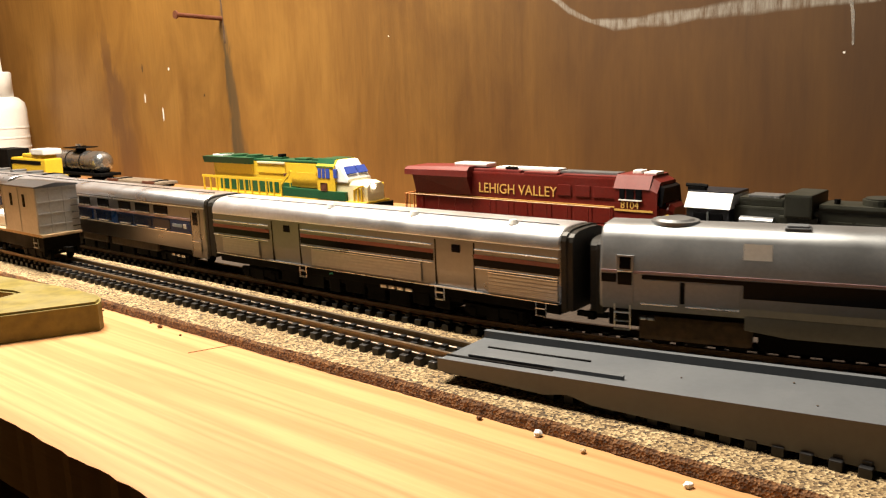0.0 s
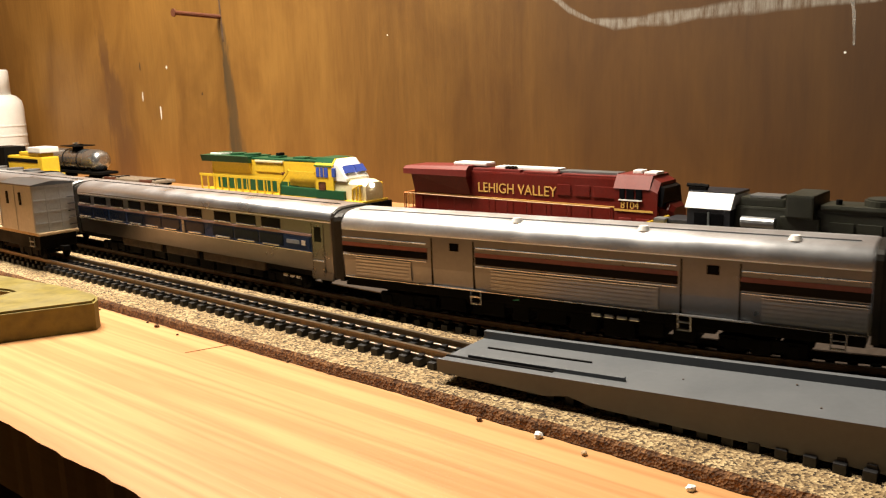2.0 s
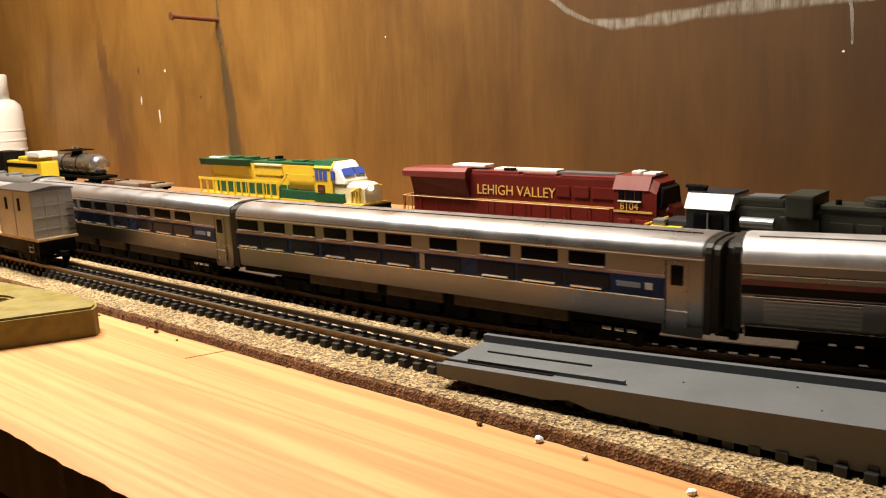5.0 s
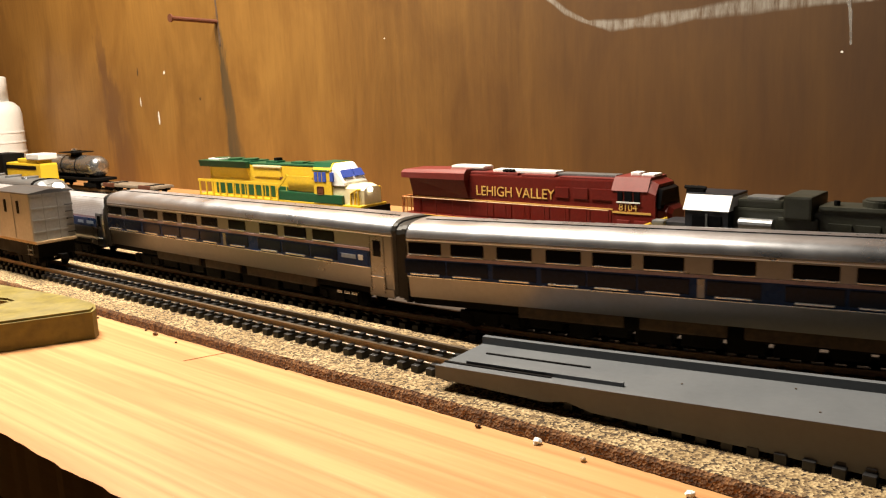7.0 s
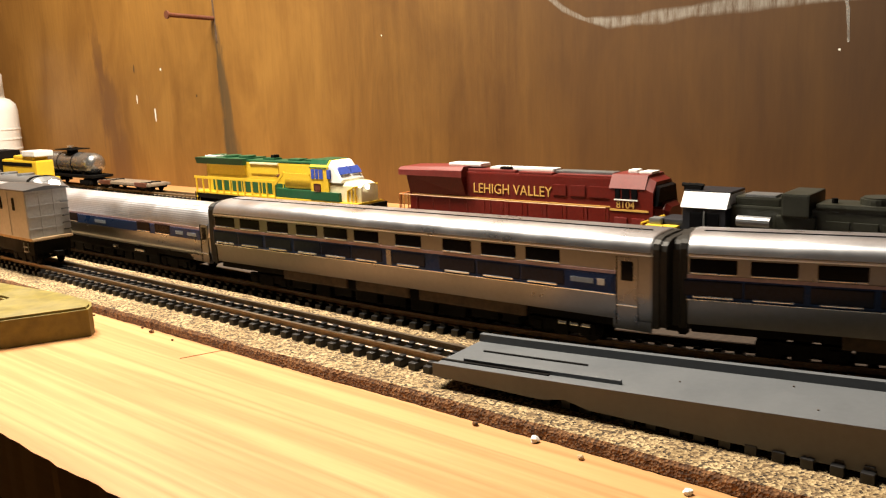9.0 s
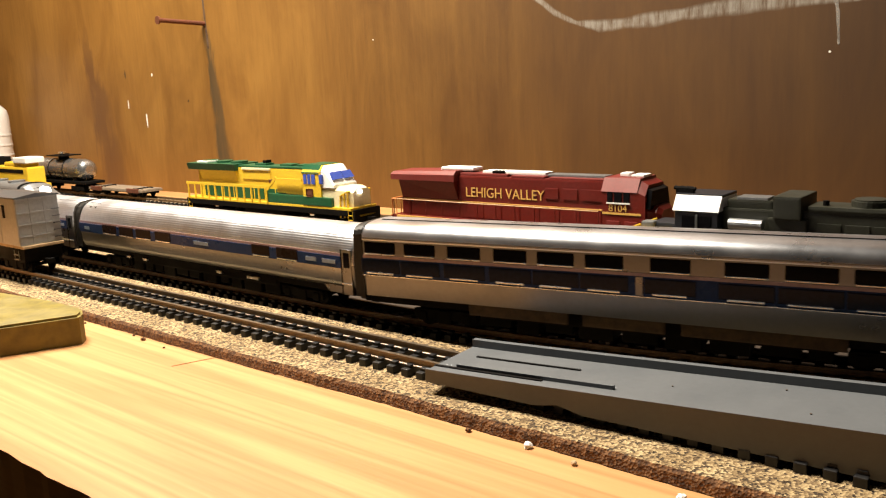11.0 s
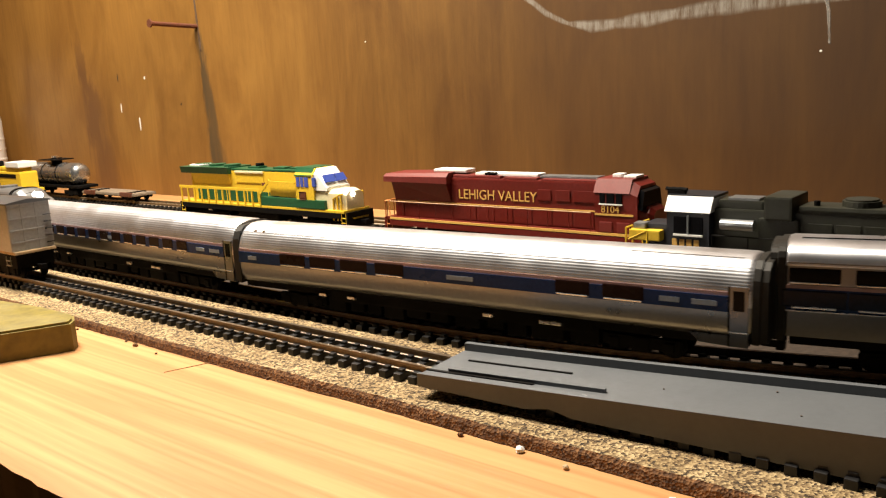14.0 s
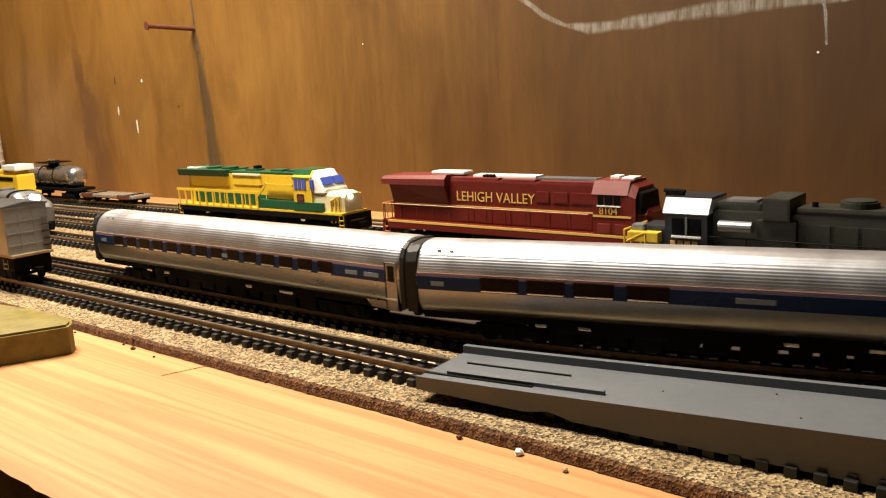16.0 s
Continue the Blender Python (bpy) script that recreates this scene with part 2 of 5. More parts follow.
REDLINE = paint("red_stripe", (0.32, 0.10, 0.085), 0.4, 0, 0.1, 900, 0.0, 0.1)
PINK = paint("pale_red_stripe", (0.42, 0.29, 0.31), 0.4, 0, 0.1, 900, 0.0, 0.1)
CHROME = paint("bright_metal", (0.90, 0.90, 0.90), 0.25, 1.0, 0.05, 900, 0.0, 0.05)
WHITE = paint("white_paint", (0.78, 0.78, 0.76), 0.5, 0, 0.05, 900, 0.05, 0.12)
PALEBLUE = paint("pale_lettering", (0.30, 0.38, 0.50), 0.5, 0, 0.1, 900, 0.0, 0.05)
MAROON = paint("maroon_paint", (0.118, 0.010, 0.006), 0.42, 0, 0.12, 900, 0.08, 0.02, spec=0.3)
MAROONROOF = paint("maroon_roof", (0.150, 0.014, 0.010), 0.5, 0, 0.12, 900, 0.1, 0.12)
GOLD = paint("gold_lettering", (0.66, 0.40, 0.10), 0.45, 0, 0.1, 900, 0.0, 0.1)
PALEGOLD = paint("pale_gold_rail", (0.55, 0.32, 0.16), 0.45, 0, 0.1, 900, 0.0, 0.1)
ORANGE = paint("orange_rail", (0.60, 0.22, 0.06), 0.45, 0, 0.1, 900, 0.0, 0.1)
YELLOW = paint("yellow_paint", (0.70, 0.47, 0.030), 0.42, 0, 0.1, 900, 0.06, 0.12)
CREAM = paint("cream_paint", (0.74, 0.66, 0.42), 0.42, 0, 0.08, 900, 0.05, 0.1)
GREEN = paint("dark_green_paint", (0.008, 0.075, 0.030), 0.4, 0, 0.15, 900, 0.06, 0.12)
OLIVE = paint("olive_black_paint", (0.0125, 0.0135, 0.0065), 0.5, 0, 0.3, 900, 0.2, 0.22)
BLACKBLUE = paint("blue_black_paint", (0.008, 0.010, 0.016), 0.42, 0, 0.2, 900, 0.1, 0.03)
BRASS = paint("olive_yellow_paint", (0.175, 0.138, 0.024), 0.55, 0, 0.26, 260, 0.35, 0.4)
TANKMETAL = paint("polished_tank", (0.42, 0.43, 0.44), 0.27, 0.9, 0.08, 700, 0.05, 0.2)
BOTTLE = paint("white_plastic", (0.80, 0.80, 0.78), 0.4, 0, 0.03, 500, 0.02, 0.08)
RUST = paint("rusty_iron", (0.13, 0.040, 0.018), 0.7, 0.3, 0.35, 900, 0.5, 0.2)
CHALK = paint("white_smear", (0.36, 0.34, 0.31), 0.9, 0, 0.25, 500, 0.0, 0.5)
rub = link_noise(CHALK.node_tree, 190, (0.5, 1, 1.6), 4)
CHALK.node_tree.links.new(ramp(CHALK.node_tree, rub.outputs[0], [(0.30, (0.1, 0.1, 0.1)), (0.66, (0.6, 0.6, 0.6))]).outputs[0], CHALK.node_tree.nodes["Principled BSDF"].inputs["Alpha"])
STAIN = paint("dark_stain", (0.075, 0.040, 0.018), 0.85, 0, 0.5, 350, 0.3, 0.4)
PENCIL = paint("pencil_line", (0.30, 0.16, 0.06), 0.8, 0, 0.3, 900, 0.2, 0.2)
TANWOOD = paint("tan_wood", (0.46, 0.33, 0.19), 0.7, 0, 0.2, 300, 0.2, 0.2)
OLDWOOD = paint("grey_weathered_wood", (0.20, 0.155, 0.11), 0.75, 0, 0.25, 300, 0.2, 0.2)
CLEAR = paint("blue_screen", (0.05, 0.09, 0.42), 0.15, 0, 0.1, 900, 0.0, 0.02)
HEADLIGHT = glow("headlight_glow", (1.0, 0.95, 0.88), 6.0)
# white that puts the lamp's sheen on the sloped cab roof into its colour
SHEENROOF = paint("roof_sheen", (0.80, 0.81, 0.83), 0.5, 0, 0.05, 900, 0.05, 0.1)
# near-black roadbed colour standing in for the shade under the train
ROADSHADE = paint("roadbed_shade", (0.030, 0.018, 0.010), 0.85, 0, 0.4, 700, 0.4, 0.1)
BROWNFRAME = paint("brown_truck_frame", (0.060, 0.036, 0.018), 0.6, 0, 0.4, 500, 0.4, 0.1)
TEAL = paint("green_wire", (0.02, 0.30, 0.16), 0.4)


# ---- building helpers ----
def part(name, bm, material, parent, label=""):
    me = bpy.data.meshes.new(name)
    bmesh.ops.recalc_face_normals(bm, faces=bm.faces)
    bm.to_mesh(me)
    bm.free()
    for m in (material if isinstance(material, (list, tuple)) else [material]):
        me.materials.append(m)
    ob = new(name, me)
    ob.parent = parent
    if label:
        ob["label"] = label
    return ob


def share(name, mesh, parent, m):
    ob = new(name, mesh)
    ob.parent = parent
    ob.matrix_basis = m
    return ob


def box(bm, x0, x1, y0, y1, z0, z1, bev=0.0):
    t = bmesh.new()
    bmesh.ops.create_cube(t, size=1.0)
    bmesh.ops.transform(t, matrix=Matrix.Translation(((x0 + x1) / 2, (y0 + y1) / 2, (z0 + z1) / 2)) @ Matrix.Diagonal((abs(x1 - x0), abs(y1 - y0), abs(z1 - z0), 1)), verts=t.verts)
    if bev:
        bmesh.ops.bevel(t, geom=t.edges[:], offset=bev, segments=2, affect="EDGES", profile=0.7)
    join(bm, t)
    return bm


def join(bm, t):
    me = bpy.data.meshes.new("tmp")
    t.to_mesh(me)
    t.free()
    bm.from_mesh(me)
    bpy.data.meshes.remove(me)


def B(x0, x1, y0, y1, z0, z1, bev=0.0):
    return box(bmesh.new(), x0, x1, y0, y1, z0, z1, bev)


def mm(*values):
    return [v * 0.001 for v in values]


def rod(bm, a, b, r, n=6):
    a, b = Vector(a), Vector(b)
    t = bmesh.new()
    bmesh.ops.create_cone(t, cap_ends=True, segments=n, radius1=r, radius2=r, depth=(b - a).length)
    q = (b - a).to_track_quat("Z", "Y").to_matrix().to_4x4()
    bmesh.ops.transform(t, matrix=Matrix.Translation((a + b) / 2) @ q, verts=t.verts)
    join(bm, t)
    return bm


def disc(bm, x, y, z, r, h, axis="Z", n=20, r2=None):
    t = bmesh.new()
    bmesh.ops.create_cone(t, cap_ends=True, segments=n, radius1=r, radius2=r if r2 is None else r2, depth=h)
    turn = {"Z": Matrix.Identity(4), "Y": Matrix.Rotation(radians(90), 4, "X"), "X": Matrix.Rotation(radians(90), 4, "Y")}[axis]
    bmesh.ops.transform(t, matrix=Matrix.Translation((x, y, z)) @ turn, verts=t.verts)
    join(bm, t)
    return bm


def loft(sections, smooth_from=None):
    """A closed skin through cross-sections: each one (x, [(y, z), ...])."""
    bm = bmesh.new()
    rings = [[bm.verts.new((x, y, z)) for y, z in pts] for x, pts in sections]
    n = len(rings[0])
    for a, b in zip(rings, rings[1:]):
        for i in range(n):
            f = bm.faces.new((a[i], a[(i + 1) % n], b[(i + 1) % n], b[i]))
            f.smooth = smooth_from is not None and sections[0][1][i][1] >= smooth_from
    bm.faces.new(rings[0])
    bm.faces.new(rings[-1][::-1])
    return bm


def prism(points, z0, z1, bev=0.0):
    bm = bmesh.new()
    lo = [bm.verts.new((x, y, z0)) for x, y in points]
    hi = [bm.verts.new((x, y, z1)) for x, y in points]
    n = len(points)
    bm.faces.new(lo[::-1])
    top = bm.faces.new(hi)
    for i in range(n):
        bm.faces.new((lo[i], lo[(i + 1) % n], hi[(i + 1) % n], hi[i]))
    if bev:
        bmesh.ops.bevel(bm, geom=list(top.edges), offset=bev, segments=3, affect="EDGES")
    return bm


def thing(name, m, label, category, group="", kind=""):
    ob = new(name)
    ob.empty_display_size = 0.01
    ob.matrix_basis = m
    return tagged(ob, label, category, group, kind)


def solid(name, bm, material, m, label, category="", group="", kind=""):
    ob = part(name, bm, material, None)
    ob.matrix_basis = m
    return tagged(ob, label, category, group, kind)


# ---- the room ----
def build_room():
    rough = random.Random(3)
    # front edge of the board, splintered
    front = [(-1.30 + 0.004 * i, 0.0740 + rough.uniform(-0.0004, 0.0004) + 0.0003 * noise.noise((i * 0.13, 0, 0))) for i in range(540)]
    pts = front + [(front[-1][0], 0.43), (-1.30, 0.43)]
    solid("layout_board", prism(pts, -0.018, 0.0), PINE, pose(0, 0, 0, 0, 0, TURN), "pale pine board base of the model railway", "board", kind="structure")
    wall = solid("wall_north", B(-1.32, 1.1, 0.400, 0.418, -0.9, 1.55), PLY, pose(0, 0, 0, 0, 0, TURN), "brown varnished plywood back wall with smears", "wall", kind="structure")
    solid("wall_west", B(-1.34, -1.02, -2.2, 0.399, -0.9, 1.55), PLY, pose(0, 0, 0, 0, 0, TURN), "brown plywood side wall", "wall", kind="structure")
    solid("wall_east", B(1.1, 1.15, -2.2, 0.44, -0.9, 1.55), PLASTER, pose(0, 0, 0, 0, 0, TURN), "plain dark room wall in shadow", "wall", kind="structure")
    solid("wall_south", B(-1.34, 1.15, -2.25, -2.2, -0.9, 1.55), PLASTER, pose(0, 0, 0, 0, 0, TURN), "plain dark room wall in shadow", "wall", kind="structure")
    solid("ceiling", B(-1.34, 1.15, -2.25, 0.44, 1.55, 1.60), PLASTER, pose(0, 0, 0, 0, 0, TURN), "plain dark room ceiling", "ceiling", kind="structure")
    solid("floor", B(-1.34, 1.15, -2.25, 0.44, -0.95, -0.9), PLASTER, pose(0, 0, 0, 0, 0, TURN), "plain dark room floor", "floor", kind="structure")
    return wall


WALL = build_room()


def wall_patch(points, material, name, label, off=0.00012):
    """A flat irregular smear lying on the back wall: points are (u, z)."""
    bm = bmesh.new()
    a = [bm.verts.new((u, 0.400 - off, z)) for u, z in points]
    b = [bm.verts.new((u, 0.3999, z)) for u, z in points]
    bm.faces.new(a)
    bm.faces.new(b[::-1])
    n = len(a)
    for i in range(n):
        bm.faces.new((a[i], a[(i + 1) % n], b[(i + 1) % n], b[i]))
    return part(name, bm, material, WALL, label)


def streak(path, widths, rough, steps=26):
    """Outline of a hand-smeared stroke along (u, z) points."""
    left, right = [], []
    total = len(path) - 1
    for i in range(steps + 1):
        f = i / steps * total
        k = min(int(f), total - 1)
        p = Vector(path[k]).lerp(Vector(path[k + 1]), f - k)
        d = (Vector(path[k + 1]) - Vector(path[k])).normalized()
        w = widths[k] + (widths[k + 1] - widths[k]) * (f - k)
        q = Vector((-d.y, d.x))
        left.append(tuple(p + q * w * rough.uniform(0.65, 1.2)))
        right.append(tuple(p - q * w * rough.uniform(0.65, 1.2)))
    return left + right[::-1]


def build_wall_marks():
    r = random.Random(8)
    ch = "white_smear"
    wall_patch(streak([(-0.1035, 0.1062), (-0.1025, 0.096), (-0.1020, 0.0872)], [0.0009, 0.0007, 0.0005], r, 12), CHALK, ch, "scraped white smear")
    for u, z, w, h in ((-0.642, 0.0988, 0.0014, 0.0015), (-0.684, 0.0748, 0.0012, 0.0042), (-0.657, 0.0610, 0.0013, 0.0068), (-0.1055, 0.0843, 0.0006, 0.0006), (-0.382, 0.109, 0.0005, 0.0005)):
        wall_patch([(u + w * math.cos(a) * r.uniform(0.7, 1.2), z + h * math.sin(a) * r.uniform(0.8, 1.1)) for a in [k * 0.63 for k in range(10)]], WHITE, "paint_fleck", "white paint fleck")
    for u, z, w, h in ((-0.593, 0.0757, 0.0011, 0.0013), (-0.684, 0.101, 0.0009, 0.0040)):
        wall_patch([(u + w * math.cos(a) * r.uniform(0.7, 1.2), z + h * math.sin(a) * r.uniform(0.8, 1.1)) for a in [k * 0.63 for k in range(10)]], STAIN, "dark_fleck", "small dark mark")
    wall_patch(streak([(-0.5625, 0.30), (-0.5615, 0.20), (-0.5605, 0.15), (-0.5590, 0.115)], [0.0005, 0.0005, 0.0009, 0.0012], r, 40), STAIN, "panel_joint", "dark joint between plywood sheets")


build_wall_marks()
nail = solid("nail", disc(rod(bmesh.new(), (0, 0.0, 0), (0, -0.040, 0.0014), 0.0017, 10), 0, -0.0403, 0.0014, 0.0030, 0.0012, "Y", 14), RUST, at(-0.5612, 0.400, 0.1340), "rusty nail sticking out of the plywood wall", "nail")


# ---- roadbed and tracks ----
def cork_strip(v0, v1, u0, u1, seed, fine=True):
    r = random.Random(seed)
    du = 0.0016 if fine else 0.008
    nu = int((u1 - u0) / du)
    cols = [v0 - 0.0008, v0 - 0.0004, v0 + 0.0003] + [v0 + 0.0012 + (v1 - v0 - 0.0024) * k / 16 for k in range(1, 17)] + [v1 - 0.0002, v1 + 0.0008]
    bm = bmesh.new()
    grid = []
    for i in range(nu + 1):
        u = u0 + (u1 - u0) * i / nu
        wob = 0.0005 * noise.noise((u * 60, v0 * 10, seed)) + (r.uniform(-0.00016, 0.00016) if fine else 0)
        row = []
        for k, v in enumerate(cols):
            edge = k in (0, len(cols) - 1)
            z = 0.0 if edge else (0.0021 if k in (1, len(cols) - 2) else 0.0030)
            j = r.uniform(-0.00012, 0.00012) if fine and not edge else 0
            side = wob if k < 3 else 0
            row.append(bm.verts.new((u, v + side + j, z + (r.uniform(-0.00014, 0.00012) if not edge else 0))))
        grid.append(row)
    for a, b in zip(grid, grid[1:]):
        for k in range(len(cols) - 1):
            f = bm.faces.new((a[k], b[k], b[k + 1], a[k + 1]))
            f.material_index = 1 if k < 2 else 0
    return bm


solid("cork_roadbed", cork_strip(0.1432, 0.1795, -0.95, 0.45, 1), [CORK, CORK_EDGE], pose(0, 0, 0.0002, 0, 0, TURN), "speckled tan cork roadbed with a dark ragged edge", "roadbed", kind="structure")
solid("cork_roadbed", cork_strip(0.1800, 0.2460, -0.95, -0.34, 2), [CORK, CORK_EDGE], pose(0, 0, 0.0002, 0, 0, TURN), "speckled tan cork roadbed", "roadbed", kind="structure")
solid("cork_roadbed", cork_strip(0.1800, 0.1890, -0.3398, 0.45, 3), [CORK, CORK_EDGE], pose(0, 0, 0.0002, 0, 0, TURN), "speckled tan cork roadbed", "roadbed", kind="structure")
solid("cork_roadbed", cork_strip(0.1714, 0.1784, -0.62, -0.125, 9), [CORK, CORK_EDGE], pose(0, 0, 0.0021, 0, 0, TURN), "raised strip of speckled tan cork between two tracks", "roadbed", kind="structure")
# this stretch has the train's shade painted in as a dark colour
solid("dark_roadbed", cork_strip(0.1900, 0.2480, -0.3398, 0.45, 7), [ROADSHADE, ROADSHADE], pose(0, 0, 0.0002, 0, 0, TURN), "roadbed coloured dark brown for the shade under the train", "roadbed", kind="structure")
solid("cork_roadbed", cork_strip(0.2500, 0.2860, -1.0, 0.60, 4, False), [CORK, CORK_EDGE], pose(0, 0, 0.0002, 0, 0, TURN), "speckled tan cork roadbed", "roadbed", kind="structure")
solid("cork_roadbed", cork_strip(0.2870, 0.3170, -1.0, 0.60, 5, False), [CORK, CORK_EDGE], pose(0, 0, 0.0002, 0, 0, TURN), "speckled tan cork roadbed", "roadbed", kind="structure")
solid("cork_roadbed", cork_strip(0.3190, 0.3510, -1.0, 0.60, 6, False), [CORK, CORK_EDGE], pose(0, 0, 0.0002, 0, 0, TURN), "speckled tan cork roadbed", "roadbed", kind="structure")

# the running line: straight, a left curve, and a right curve back
V0, RAD, U0, U1 = 0.1890, 0.57, -0.20, -0.03
ARC = math.asin((U1 - U0) / RAD)
S1 = RAD * ARC


def line_at(s):
    """Plan place (u, v) and heading of the running line, s metres from where its curve begins."""
    if s <= 0:
        return U0 + s, V0, 0.0
    if s <= S1:
        a = s / RAD
        return U0 + RAD * math.sin(a), V0 + RAD * (1 - math.cos(a)), a
    ue, ve = 2 * U1 - U0, V0 + 2 * RAD * (1 - math.cos(ARC))
    if s <= 2 * S1:
        a = (2 * S1 - s) / RAD
        return ue - RAD * math.sin(a), ve - RAD * (1 - math.cos(a)), a
    return ue + s - 2 * S1, ve, 0.0


def straight(v):
    return lambda s: (s, v, 0.0)


TIE_MESH = []


def tie_mesh():
    if not TIE_MESH:
        bm = B(-0.0012, 0.0012, -0.0082, 0.0082, 0.0031, 0.0052, 0.0003)
        for y in (-0.0060, -0.0035, 0.0035, 0.0060):
            box(bm, -0.0009, 0.0009, y - 0.0008, y + 0.0008, 0.0051, 0.0060, 0.0002)
        me = bpy.data.meshes.new("tie")
        bm.to_mesh(me)
        bm.free()
        me.materials.append(TIE)
        TIE_MESH.append(me)
    return TIE_MESH[0]


def rail_skin(way, s0, s1, off, step):
    """A rail with foot, web and head swept along a line."""
    prof = [(-0.00075, 0.0053), (0.00075, 0.0053), (0.00075, 0.0056), (0.0003, 0.0059), (0.0003, 0.0068), (0.00055, 0.0070), (0.00055, 0.0075), (-0.00055, 0.0075), (-0.00055, 0.0070), (-0.0003, 0.0068), (-0.0003, 0.0059), (-0.00075, 0.0056)]
    bm = bmesh.new()
    rings = []
    n = max(1, int((s1 - s0) / step))
    for i in range(n + 1):
        u, v, a = way(s0 + (s1 - s0) * i / n)
        rings.append([bm.verts.new((u - math.sin(a) * (y + off), v + math.cos(a) * (y + off), z)) for y, z in prof])
    for a, b in zip(rings, rings[1:]):
        for k in range(len(prof)):
            f = bm.faces.new((a[k], a[(k + 1) % len(prof)], b[(k + 1) % len(prof)], b[k]))
            f.material_index = 1 if k == 6 else 2 if k in (1, 2, 10, 11) else 0
    bm.faces.new(rings[0])
    bm.faces.new(rings[-1][::-1])
    return bm


def build_track(way, s0, s1, single, label, pitch=0.0052, step=2.0, metals=None):
    tr = thing("track", pose(0, 0, 0, 0, 0, TURN), label, "track", "tracks of the layout", "structure")
    for off in (-0.00475, 0.00475):
        part("rail", rail_skin(way, s0, s1, off, step), metals or [STEEL, RAILTOP, RAILFOOT], tr, "dark oily rail" if metals else "weathered brown rail with a bright foot")
    r = random.Random(11)
    n = int((s1 - s0) / pitch)
    joined = bmesh.new()
    for i in range(n):
        s = s0 + (i + 0.5) * pitch
        u, v, a = way(s)
        m = Matrix.Translation((u, v, 0)) @ Matrix.Rotation(a + r.uniform(-0.012, 0.012), 4, "Z")
        if single[0] <= s <= single[1]:
            share("tie", tie_mesh(), tr, m)
        else:
            t = bmesh.new()
            bmesh.ops.create_cube(t, size=1)
            bmesh.ops.transform(t, matrix=m @ Matrix.Translation((0, 0, 0.0041)) @ Matrix.Diagonal((0.0024, 0.0164, 0.002, 1)), verts=t.verts)
            join(joined, t)
    if joined.verts:
        tagged(part("tie_rest", joined, TIE, tr), kind="stuff")
    else:
        joined.free()
    return tr


build_track(straight(0.1620), -0.93, 0.10, (-0.60, 0.02), "near siding with black ties and brown weathered rails")
build_track(line_at, -0.75, 1.0, (-0.42, 0.32), "running line with black ties and dark brown rails", 0.0052, 0.01, [SHADEDSTEEL] * 3)
build_track(straight(0.2320), -1.0, -0.16, (-0.62, -0.30), "yard track with black ties")
build_track(straight(0.2680), -1.0, 0.58, (-0.62, -0.35), "yard track with black ties")
build_track(straight(0.3010), -1.0, 0.58, (-0.62, -0.40), "yard track with black ties")
build_track(straight(0.3350), -1.0, 0.58, (-0.75, -0.45), "yard track with black ties")


# ---- rolling stock ----
def under_gear(parent, x0, x1, seed):
    """Dark tanks and boxes slung under a car, with gaps between."""
    r = random.Random(seed)
    x = x0
    while x < x1 - 0.004:
        w = r.uniform(0.005, 0.011)
        part("gear_case", B(x, min(x + w, x1), -0.0078, 0.0078, r.uniform(0.0006, 0.0022), 0.0062, 0.0005), DARK, parent)
        x += w + r.uniform(0.0010, 0.0026)


def truck(parent, x, wheelbase=0.0145, frame_mat=None, axles=2):
    fm = frame_mat or DARK
    bm = bmesh.new()
    for y in (-0.0072, 0.0072):
        box(bm, x - wheelbase / 2 - 0.003, x + wheelbase / 2 + 0.003, y - 0.0007, y + 0.0007, 0.0022, 0.0052, 0.0003)
        for k in range(axles):
            ax = x - wheelbase / 2 + wheelbase * k / (axles - 1)
            box(bm, ax - 0.0014, ax + 0.0014, y - 0.0011, y + 0.0011, 0.0018, 0.0044, 0.0003)
        box(bm, x - 0.0022, x + 0.0022, y - 0.001, y + 0.001, 0.0012, 0.0050, 0.0003)
    box(bm, x - 0.002, x + 0.002, -0.007, 0.007, 0.0030, 0.0065)
    tr = part("truck", bm, fm, parent)
    for k in range(axles):
        ax = x - wheelbase / 2 + wheelbase * k / (axles - 1)
        wb = bmesh.new()
        for y in (-0.0046, 0.0046):
            disc(wb, ax, y, 0.0029, 0.0029, 0.0011, "Y", 18)
            disc(wb, ax, y * 0.93, 0.0029, 0.0035, 0.0003, "Y", 18)
        rod(wb, (ax, -0.0046, 0.0029), (ax, 0.0046, 0.0029), 0.0007)
        part("wheelset", wb, RAILTOP if fm is not DARK else DARK, tr)
    return tr


def coupler(parent, x, sign):
    bm = B(x, x + sign * 0.0042, -0.0007, 0.0007, 0.0044, 0.0058)
    box(bm, x + sign * 0.0036, x + sign * 0.0056, -0.0014, 0.0014, 0.0040, 0.0062, 0.0003)
    part("coupler", bm, DARK, parent)


def grab_step(parent, x, y, z0, z1, w=0.0032, mat=None):
    bm = bmesh.new()
    for dx in (-w / 2, w / 2):
        rod(bm, (x + dx, y, z0), (x + dx, y, z1), 0.00018, 4)
    k = max(2, int((z1 - z0) / 0.0022))
    for i in range(k):
        z = z0 + (z1 - z0) * i / k
        box(bm, x - w / 2, x + w / 2, y - 0.0004, y + 0.0004, z, z + 0.00035)
    part("step", bm, mat or CHROME, parent, "bright stirrup step")


